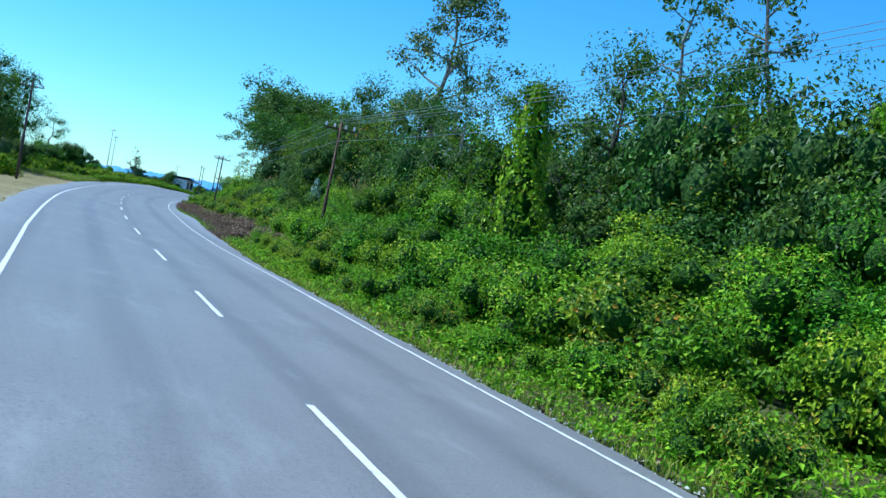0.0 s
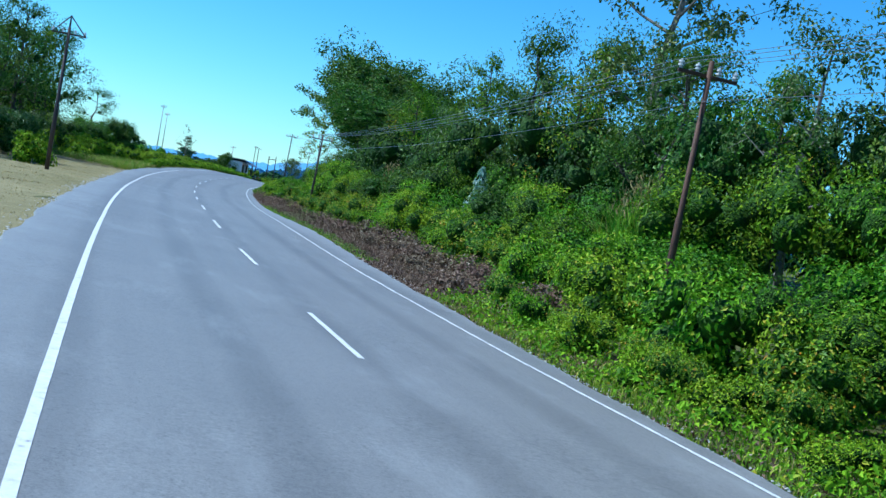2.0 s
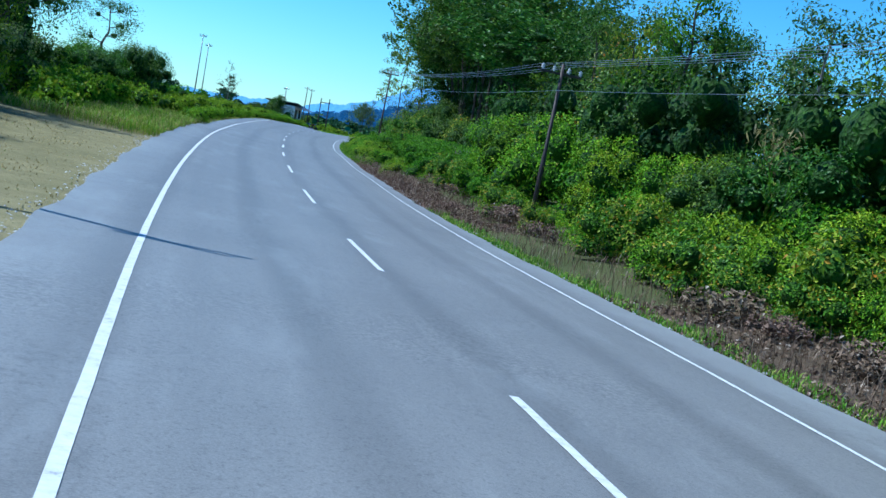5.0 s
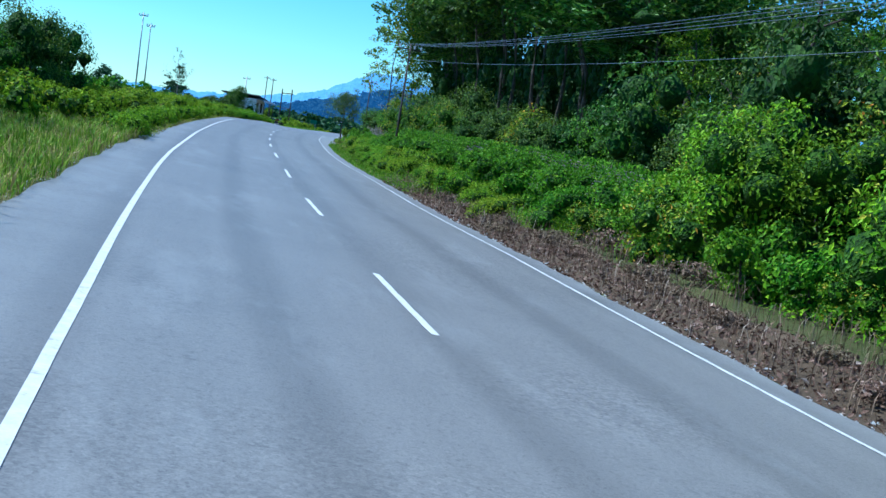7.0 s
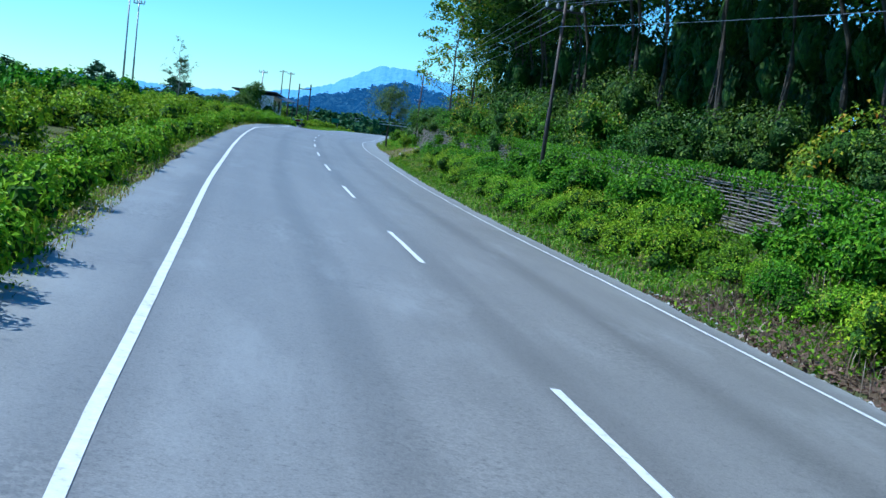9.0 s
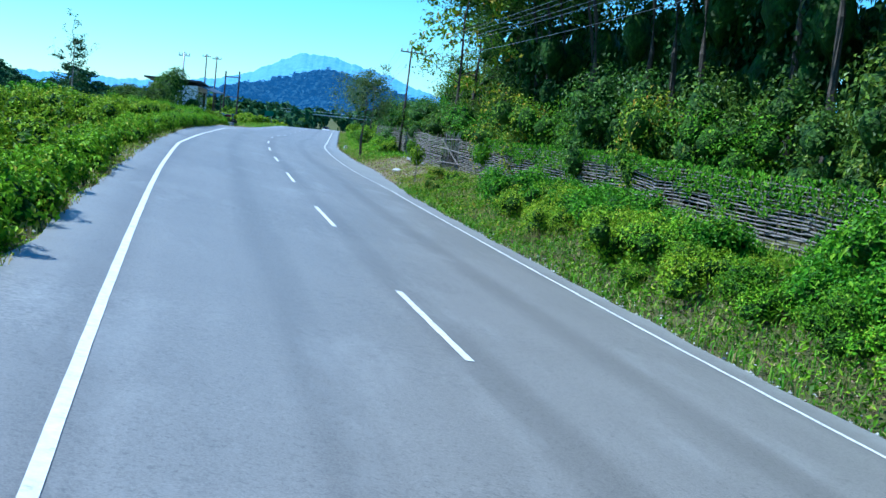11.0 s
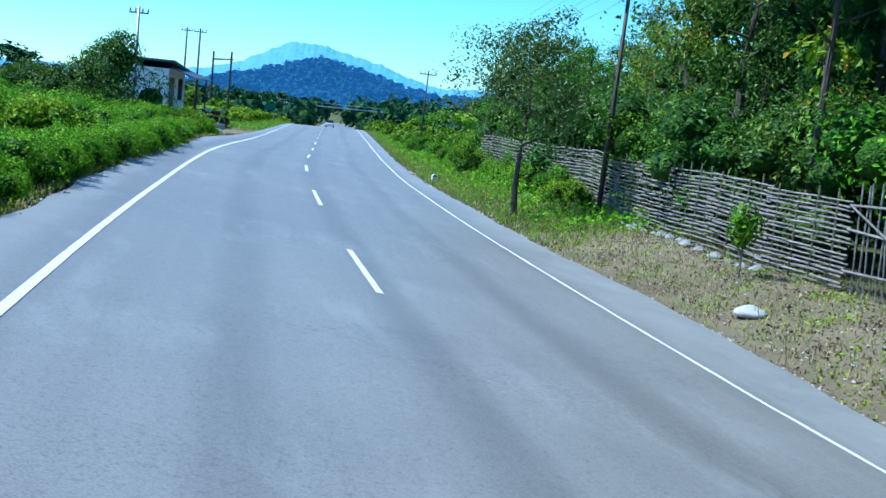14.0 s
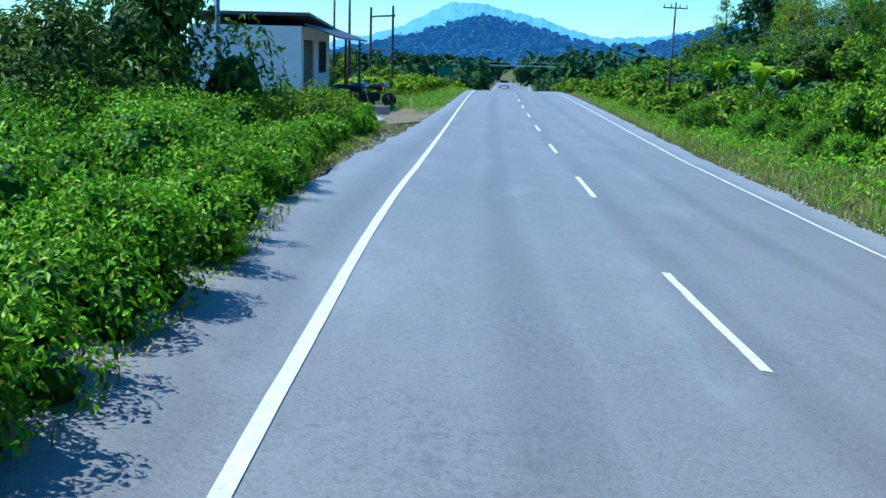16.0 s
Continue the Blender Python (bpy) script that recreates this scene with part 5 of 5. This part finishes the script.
def make_stone(name, size, seed, label, category="stone", group="", material=STONE):
    rng = np.random.default_rng(seed)
    bm = bmesh.new()
    bmesh.ops.create_icosphere(bm, subdivisions=3, radius=0.5)
    for v in bm.verts:
        v.co += v.co.normalized() * 0.09 * (math.sin(5 * v.co.x + seed) + math.sin(6 * v.co.y) + math.sin(7 * v.co.z + 2))
        v.co.z = max(v.co.z, -0.3)
        v.co = Vector((v.co.x * size[0], v.co.y * size[1], v.co.z * size[2]))
    me = bpy.data.meshes.new(name)
    bm.to_mesh(me)
    bm.free()
    me.materials.append(material)
    for p in me.polygons:
        p.use_smooth = True
    return tagged(new(name, me), label, category, group)


slab = make_stone("stone_slab", (0.42, 0.36, 0.2), 3, "pale flat stone slab lying by the gate")
slab.matrix_basis = spot(165.3, 5.45, 0.0, 0.4)
foot_rng = np.random.default_rng(77)
first_stone = None
for i in range(14):
    m = spot(168.3 + 0.5 * i, fence_o(168.3 + 0.5 * i) - 0.25 - 0.1 * foot_rng.random(), -0.02, foot_rng.uniform(0, 6))
    if first_stone is None:
        first_stone = make_stone("stone", (0.28, 0.22, 0.16), 8, "grey stone at the foot of the fence", "stone", "stones along the fence", CONCRETE)
        first_stone.matrix_basis = m
    else:
        copy_thing(first_stone, m @ Matrix.Scale(foot_rng.uniform(0.6, 1.2), 4))


def make_sapling(seed, tall, label):
    rng = np.random.default_rng(seed)
    ob = empty("sapling", label, "sapling")
    part("stem", tube_mesh([(0, 0, -0.1), (0.02, 0.01, tall * 0.5), (0, 0, tall * 0.9)], [0.025, 0.02, 0.01], 6), BARK_PALE, ob)
    n = 260
    d = rng.normal(size=(n, 3))
    d /= np.linalg.norm(d, axis=1, keepdims=True)
    p = [0, 0, tall * 0.75] + d * [0.3, 0.3, 0.36] * rng.uniform(0.3, 1, (n, 1))
    v, f = leaf_arrays(rng, p, d + [0, 0, 0.5], 0.15, 0.4, 0.7)
    child("leaves", as_mesh("leaves", v, f, LEAF_MID), ob)
    return ob


for s, o, h in ((156.7, 4.85, 1.35), (152.4, 6.2, 1.3), (167.6, 6.2, 1.0)):
    sap = make_sapling(int(s), h, "slender young tree with a tuft of green leaves")
    sap.matrix_basis = spot(s, o, -0.03)

# ---- poles and wires ----


def insulator(bm, at):
    x, y, z = at
    for r, dz in ((0.03, 0.0), (0.055, 0.035), (0.03, 0.06), (0.05, 0.09), (0.02, 0.12)):
        bmesh.ops.create_cone(bm, segments=10, radius1=r, radius2=r * 0.8, depth=0.035, cap_ends=True, matrix=Matrix.Translation((x, y, z + dz)))


def make_pole(s, o, tall, r=0.07, arm=1.2, arms=1, lean=(0, 0), material=RUST, vee=False, label="slender steel electricity pole with a crossarm", up=-0.06, turn=0.0):
    ob = empty("electricity_pole", label, "utility pole", "electricity poles")
    ob.matrix_basis = spot(s, o, up, turn) @ Matrix.Rotation(radians(lean[0]), 4, "Y") @ Matrix.Rotation(radians(lean[1]), 4, "X")
    part("shaft", tube_mesh([(0, 0, -0.4), (0, 0, tall * 0.45), (0, 0, tall * 0.46), (0, 0, tall)], [r, r, r * 0.8, r * 0.7], 10), material, ob, smooth=True)
    for k in range(arms):
        z = tall - 0.25 - 0.5 * k
        if arm:
            part("crossarm", boxed((arm, 0.06, 0.06), (0, 0.06, z), 0.01), material, ob)
            for x in (-arm * 0.46, -arm * 0.18, arm * 0.18, arm * 0.46):
                bm = bmesh.new()
                insulator(bm, (x, 0.06, z + 0.05))
                part("insulator", bm, PORCELAIN, ob, "pale porcelain insulator")
    if vee:
        bm = bmesh.new()
        tube(bm, [(-arm * 0.5, 0.05, tall - 0.28), (0, 0.05, tall + 0.45)], [0.025, 0.025], 6)
        tube(bm, [(arm * 0.5, 0.05, tall - 0.28), (0, 0.05, tall + 0.45)], [0.025, 0.025], 6)
        tube(bm, [(0, 0, tall - 0.05), (0, 0.05, tall + 0.47)], [r * 0.5, 0.03], 6)
        part("brace", bm, material, ob)
    return ob


RIGHT_POLES = [(-12.0, 7.0, 5.4), (33.2, 6.3, 4.8), (78.3, 6.1, 4.3), (126.0, 5.8, 5.5), (176.8, 6.65, 5.6), (226.9, 6.6, 5.0), (272.0, 8.0, 5.0)]
for s, o, h in RIGHT_POLES[1:-1]:
    make_pole(s, o, h, 0.062, 1.1, 1, (1.5, 0), RUST_RED if s < 40 else RUST, label="rust-brown steel electricity pole with a crossarm among shrubs")
make_pole(63.0, -5.85, 5.6, 0.085, 1.3, 1, (0, 0), RUST, True, "dark steel pole with a peaked bracket on dry grass")
make_pole(166.0, -11.9, 7.0, 0.06, 0.7, 1, (0, 0), GALV, label="thin grey pole with a small crossarm above the shrubs")
make_pole(160.0, -10.3, 5.9, 0.05, 0.6, 1, (0, 0), GALV, label="thin grey pole beside a bare tree")
make_pole(198.0, -7.2, 4.75, 0.075, 0.75, 1, (0, 0), GALV, label="blue-grey steel pole with a small crossarm beside shrubs")
make_pole(245.6, -11.4, 7.0, 0.09, 0.9, 1, label="tall dark steel pole near the house")
make_pole(235.9, -9.2, 6.5, 0.09, 0.9, 1, label="tall dark steel pole near the house")


def make_h_frame():
    ob = empty("h_frame_pole", "two dark steel posts joined by a crossbeam", "utility pole")
    a, b = place(261.5, -10.9, -0.06), place(258.0, -8.9, -0.06)
    d = b - a
    ob.matrix_basis = Matrix.Translation(a) @ Matrix.Rotation(math.atan2(d[1], d[0]), 4, "Z")
    ln = float(np.hypot(d[0], d[1]))
    for x in (0.0, ln):
        part("post", tube_mesh([(x, 0, -0.3), (x, 0, 3.0), (x, 0, 6.0)], [0.11, 0.1, 0.09], 10), RUST, ob)
    for z in (5.3, 2.9):
        part("crossbeam", boxed((ln + 0.3, 0.1, 0.14 if z > 5 else 0.07), (ln / 2, 0.08, z), 0.01), RUST, ob)
    return ob


make_h_frame()


def wire(a, b, sag, name="power_line", r=0.0045):
    pts = [a + (b - a) * t - np.array([0, 0, 4 * sag * t * (1 - t)]) for t in np.linspace(0, 1, 14)]
    return tagged(part(name, tube_mesh(pts, [r] * 14, 5), WIRE), "thin bright aluminium power line between poles", "power line", "power lines")


for (s0, o0, h0), (s1, o1, h1) in zip(RIGHT_POLES, RIGHT_POLES[1:]):
    for dx, dz in ((-0.5, -0.1), (-0.2, -0.1), (0.2, -0.1), (0.5, -0.1), (0.05, -0.75)):
        wire(place(s0, o0 + dx, h0 + dz), place(s1, o1 + dx, h1 + dz), 0.32)

# ---- the house by the road ----


def make_house():
    ob = empty("house", "small white plastered house with a low dark sheet roof", "house")
    ob.matrix_basis = spot(214.6, -8.2, -0.05, 0.0)
    w, d, h = 4.0, 7.0, 2.5
    part("plinth", boxed((w + 0.3, d + 0.3, 0.5), (-w / 2, d / 2, 0.15), 0.02), CONCRETE, ob)
    t = 0.15
    part("wall", boxed((w, t, h), (-w / 2, t / 2, 0.4 + h / 2)), PLASTER, ob)
    part("wall", boxed((w, t, h), (-w / 2, d - t / 2, 0.4 + h / 2)), PLASTER, ob)
    part("wall", boxed((t, d - 2 * t, h), (-w + t / 2, d / 2, 0.4 + h / 2)), PLASTER, ob)
    # the wall towards the road: piers and lintels round a door and a window
    for y0, y1, z0, z1 in ((t, 0.5, 0.4, 0.4 + h), (2.9, 4.1, 0.4, 0.4 + h), (6.2, d - t, 0.4, 0.4 + h), (0.5, 2.9, 2.45, 0.4 + h), (4.1, 6.2, 2.45, 0.4 + h), (4.1, 6.2, 0.4, 1.2)):
        part("wall", boxed((t, y1 - y0, z1 - z0), (-t / 2, (y0 + y1) / 2, (z0 + z1) / 2)), PLASTER, ob)
    for y in (1.1, 2.3):
        door = part("door", boxed((0.05, 1.18, 2.03), (-0.08, y, 1.43), 0.01), WOOD_DARK, ob, "dark wooden door leaf")
        part("handle", boxed((0.05, 0.03, 0.14), (-0.03, 1.7 + (y - 1.7) * 0.2, 1.35), 0.008), CHROME, door)
    win = part("window", boxed((0.03, 2.08, 1.23), (-0.09, 5.15, 1.83)), GLASS_DARK, ob, "dark glazed window")
    bm = bmesh.new()
    for y in (4.13, 4.81, 5.49, 6.17):
        box(bm, (0.06, 0.05, 1.25), Matrix.Translation((-0.06, y, 1.83)))
    for z in (1.22, 2.43):
        box(bm, (0.058, 2.1, 0.05), Matrix.Translation((-0.06, 5.15, z)))
    part("frame", bm, WOOD_DARK, win)
    roof = bmesh.new()
    box(roof, (w + 0.7, d + 2.2, 0.12), Matrix.Translation((-w / 2, d / 2 + 0.8, 3.07)) @ Matrix.Rotation(radians(-3), 4, "X"), 0.02)
    part("roof", roof, ROOF_TIN, ob)
    awn = bmesh.new()
    box(awn, (1.3, d + 2.0, 0.06), Matrix.Translation((0.75, d / 2 + 0.9, 2.75)) @ Matrix.Rotation(radians(20), 4, "Y"))
    part("awning", awn, ROOF_TIN, ob, "sloping sheet awning over the front")
    for y in (3.0, 7.5):
        part("post", tube_mesh([(1.2, y, 0), (1.2, y, 2.6)], [0.05, 0.045], 8), RUST, ob)
    return ob


make_house()
wall_low = part("low_wall", boxed((3.6, 0.2, 0.4), (0, 0, 0.1), 0.02), CONCRETE)
wall_low.matrix_basis = spot(212.0, -6.6, 0.0)
tagged(wall_low, "low grey concrete wall before the house", "wall")


def make_bike(s, o, turn, paint, label):
    ob = empty("motorcycle", label, "motorcycle", "parked motorcycles")
    ob.matrix_basis = spot(s, o, -0.04, turn) @ Matrix.Rotation(radians(8), 4, "X")
    for x in (-0.62, 0.62):
        bm = bmesh.new()
        bmesh.ops.create_cone(bm, segments=20, radius1=0.2, radius2=0.2, depth=0.05, cap_ends=True, matrix=Matrix.Translation((x, 0, 0.29)) @ Matrix.Rotation(radians(90), 4, "X"))
        wh = part("wheel", bm, RUST, ob)
        bm = bmesh.new()
        ring = [(x + 0.25 * math.cos(a), 0, 0.29 + 0.25 * math.sin(a)) for a in np.linspace(0, 2 * math.pi, 21)]
        tube(bm, ring, [0.045] * 21, 6)
        part("tyre", bm, RUBBER, wh)
    bm = bmesh.new()
    tube(bm, [(0.62, 0, 0.29), (0.45, 0, 0.8), (0.4, 0, 0.98)], [0.03, 0.035, 0.03], 8)
    part("fork", bm, CHROME, ob)
    bm = bmesh.new()
    tube(bm, [(0.4, -0.33, 1.02), (0.42, 0, 0.98), (0.4, 0.33, 1.02)], [0.015] * 3, 6)
    part("handlebar", bm, CHROME, ob)
    part("tank", boxed((0.5, 0.24, 0.24), (0.12, 0, 0.8), 0.08), paint, ob)
    part("seat", boxed((0.66, 0.24, 0.1), (-0.4, 0, 0.8), 0.04), RUBBER, ob)
    part("engine", boxed((0.42, 0.28, 0.34), (0.05, 0, 0.42), 0.06), RUST, ob)
    bm = tube_mesh([(0.1, 0.14, 0.3), (-0.3, 0.16, 0.28), (-0.75, 0.17, 0.36)], [0.03, 0.035, 0.045], 8)
    part("exhaust", bm, CHROME, ob)
    part("mudguard", boxed((0.5, 0.14, 0.05), (-0.68, 0, 0.62), 0.02), paint, ob)
    bm = bmesh.new()
    bmesh.ops.create_uvsphere(bm, u_segments=12, v_segments=8, radius=0.09, matrix=Matrix.Translation((0.54, 0, 0.88)))
    part("headlight", bm, CHROME, ob)
    part("kickstand", tube_mesh([(-0.05, 0.1, 0.3), (-0.02, 0.28, 0.02)], [0.015, 0.012], 6), RUST, ob)
    return ob


make_bike(219.0, -6.9, 0.25, BIKE_PAINT, "black motorcycle parked before the house")
make_bike(220.4, -6.2, 0.1, BIKE_RED, "dark red motorcycle parked before the house")
make_bike(221.6, -7.2, 0.4, BIKE_PAINT, "black motorcycle parked before the house")

# ---- small things along the verge ----


def make_milestone(s, o):
    """A slab with a round top; its cap is painted."""
    ob = empty("milestone", "white round-topped milestone with a faded orange cap", "milestone")
    ob.matrix_basis = spot(s, o, -0.05, 0.25, 0.65)

    def arch(z0, base, r, thick, y):
        bm = bmesh.new()
        prof = [(-r, z0), (-r, base)] + [(-r * math.cos(a), base + r * math.sin(a)) for a in np.linspace(0.2, math.pi - 0.2, 10)] + [(r, base), (r, z0)]
        fr = [bm.verts.new((x, y, z)) for x, z in prof]
        fc = bm.faces.new(fr)
        bm.normal_update()
        ext = bmesh.ops.extrude_face_region(bm, geom=[fc])
        bmesh.ops.translate(bm, verts=[v for v in ext["geom"] if isinstance(v, bmesh.types.BMVert)], vec=(0, thick, 0))
        bmesh.ops.recalc_face_normals(bm, faces=bm.faces)
        return bm

    part("slab", arch(-0.1, 0.27, 0.16, 0.14, 0.0), PLASTER, ob)
    part("cap", arch(0.26, 0.27, 0.12, 0.02, -0.012), ORANGE, ob, "faded orange face under the rim")
    return ob


make_milestone(189.2, 4.25)
bag = make_stone("plastic_sack", (0.5, 0.35, 0.3), 5, "white plastic sack lying on the verge", "sack")
bag.matrix_basis = spot(205.5, -4.6, 0.05, 0.7)
for i, (s, o, h) in enumerate(((217.5, 8.6, 2.6), (221, 10.5, 2.4), (206, 15.0, 2.6), (230, 9.5, 2.6))):
    ban = make_banana(100 + i, h, "banana plant with broad torn leaves", LEAF_WEED)
    ban.matrix_basis = spot(s, o, -0.05, i)
palm = make_palm(44, 6.2, 1.4, "slender palm with a small crown of fronds")
palm.matrix_basis = spot(159.6, 18.5, -0.05)
for i, (s, o, h) in enumerate(((41.0, 9.2, 2.6), (43.0, 9.8, 2.4), (71.0, 9.0, 2.6), (73.0, 9.6, 2.8))):
    reed = make_clump(120 + i, h, 240, "tuft of tall reed grass with pale plumes")
    reed.matrix_basis = spot(s, o, -0.05, i)
white_bush = make_column(46, 2.3, 0.5, 520, 0.17, LEAF_WHITE, "drooping creeper with large silvery leaves")
white_bush.name = "silver_creeper"
white_bush.matrix_basis = spot(59.7, 10.6, 0.6)


def make_car(s, o, label):
    ob = empty("car", label, "car", "cars far along the road")
    ob.matrix_basis = spot(s, o, 0.06, 0.0)
    part("body", boxed((1.6, 3.8, 0.6), (0, 0, 0.62), 0.15), CAR_WHITE, ob)
    part("cabin", boxed((1.4, 2.0, 0.55), (0, -0.2, 1.15), 0.18), GLASS_DARK, ob)
    for x in (-0.72, 0.72):
        for y in (-1.2, 1.2):
            bm = bmesh.new()
            bmesh.ops.create_cone(bm, segments=16, radius1=0.31, radius2=0.31, depth=0.2, cap_ends=True, matrix=Matrix.Translation((x, y, 0.31)) @ Matrix.Rotation(radians(90), 4, "Y"))
            part("wheel", bm, RUBBER, ob)
    return ob


make_car(378, -1.4, "white car far along the road")

# ---- far hills ----


def ridge(name, dist, spans, material, label, depth, rough, seed, step=0.1):
    """A far slope: crest heights in degrees above level over bearings in degrees, given from the walk's end."""
    ex, ey = 13.0, 173.0
    az = np.arange(spans[0][0], spans[-1][0] + 0.01, step)
    top = np.interp(az, [p[0] for p in spans], [p[1] for p in spans])
    top = np.convolve(np.pad(top, 4, "edge"), np.ones(9) / 9, "valid")
    n = 14
    vs = []
    for j in range(n):
        u = j / (n - 1)
        d = dist - depth * (1 - u)
        crest = 2.2 + dist * np.tan(np.radians(top))
        wob = rough * (lump(az * 9 + 7 * u, 0 * az + 19 * u, 1.0, seed) + 1.5 * lump(az * 3 + 5 * u, 0 * az + 9 * u, 1.0, seed)) * (0.3 + 0.7 * u)
        vs.append(np.stack([ex + d * np.sin(np.radians(az)), ey + d * np.cos(np.radians(az)), -2 + (crest + 2) * u ** 0.85 + wob], 1))
    v = np.stack(vs, 0)
    idx = np.arange(v.shape[0] * v.shape[1]).reshape(v.shape[:2])
    f = np.stack([idx[:-1, :-1], idx[:-1, 1:], idx[1:, 1:], idx[1:, :-1]], -1).reshape(-1, 4)
    structure(name, as_mesh(name, v.reshape(-1, 3), f, material), label, "mountain")
    return v


ridge("backdrop_mountain", 3000, [(-14, 0.32), (2, 0.43), (7, 0.54), (10.5, 1.28), (12.4, 2.25), (13.6, 2.73), (15, 2.57), (17, 2.14), (18.6, 1.71), (19.6, 1.3), (21, 1.1), (23, 1.2), (26, 1.6), (30, 2.6), (36, 2.8), (48, 2.14), (70, 1.07)], HAZE_FAR, "far mountain with blue haze painted in", 900, 2.5, 3)
hill = ridge("backdrop_hill", 900, [(2, -0.40), (7, -0.20), (9, 0.20), (10.6, 0.67), (12.5, 1.14), (14, 1.62), (14.9, 1.95), (15.6, 1.76), (17, 1.48), (18.2, 1.14), (20, 0.67), (21.3, 0.50), (23, 0.57), (26, 1.52), (32, 1.62), (45, 0.86)], HAZE_MID, "dark wooded hill with blue haze painted in", 260, 1.0, 5)

# the hill's trees, too many and too far to tell apart
rng = np.random.default_rng(9)
nt = 2600
j, k = (rng.random(nt) ** 0.7 * 12.99).astype(int), rng.integers(0, hill.shape[1] - 1, nt)
at = hill[j, k] + (hill[j + 1, k + 1] - hill[j, k]) * rng.random((nt, 1))
d = rng.normal(size=(nt, 9, 3))
d[..., 2] = np.abs(d[..., 2])
d /= np.linalg.norm(d, axis=2, keepdims=True)
size = rng.uniform(2.0, 4.5, (nt, 1, 1))
p = (at[:, None] + d * size * [1, 1, 1.3]).reshape(-1, 3)
# the tree cover emits the same painted haze as the slope
stuff("hillside_woods", [leaf_arrays(rng, p, d.reshape(-1, 3) + [0, 0, 0.4], 4.2, 0.9)], HAZE_MID, "dark wooded cover of a far hill, haze painted in", "woods")

# ---- far along the road: a bridge over the dip and a green sign ----
bridge = empty("footbridge", "slim pale bridge on piers across the valley", "bridge")
bridge.matrix_basis = spot(400, 2.0, 0.0)
part("deck", boxed((32.0, 1.2, 0.22), (0, 0, 3.9), 0.02), BRIDGE_GREY, bridge)
part("railing", boxed((32.0, 0.05, 0.1), (0, -0.55, 4.6), 0.01), BRIDGE_GREY, bridge)
for x in (-15.0, 12.0):
    part("pier", tube_mesh([(x, 0, -0.8), (x, 0, 3.8)], [0.16, 0.14], 10), RUST, bridge)
sign = empty("road_sign", "green rectangular road sign on two posts", "sign")
sign.matrix_basis = spot(262, -5.3, -0.05)
for x in (-0.35, 0.35):
    part("post", tube_mesh([(x, 0.04, -0.2), (x, 0.04, 1.75)], [0.03, 0.03], 8), GALV, sign)
part("panel", boxed((1.05, 0.05, 0.6), (0, 0, 1.5), 0.01), SIGN_GREEN, sign)
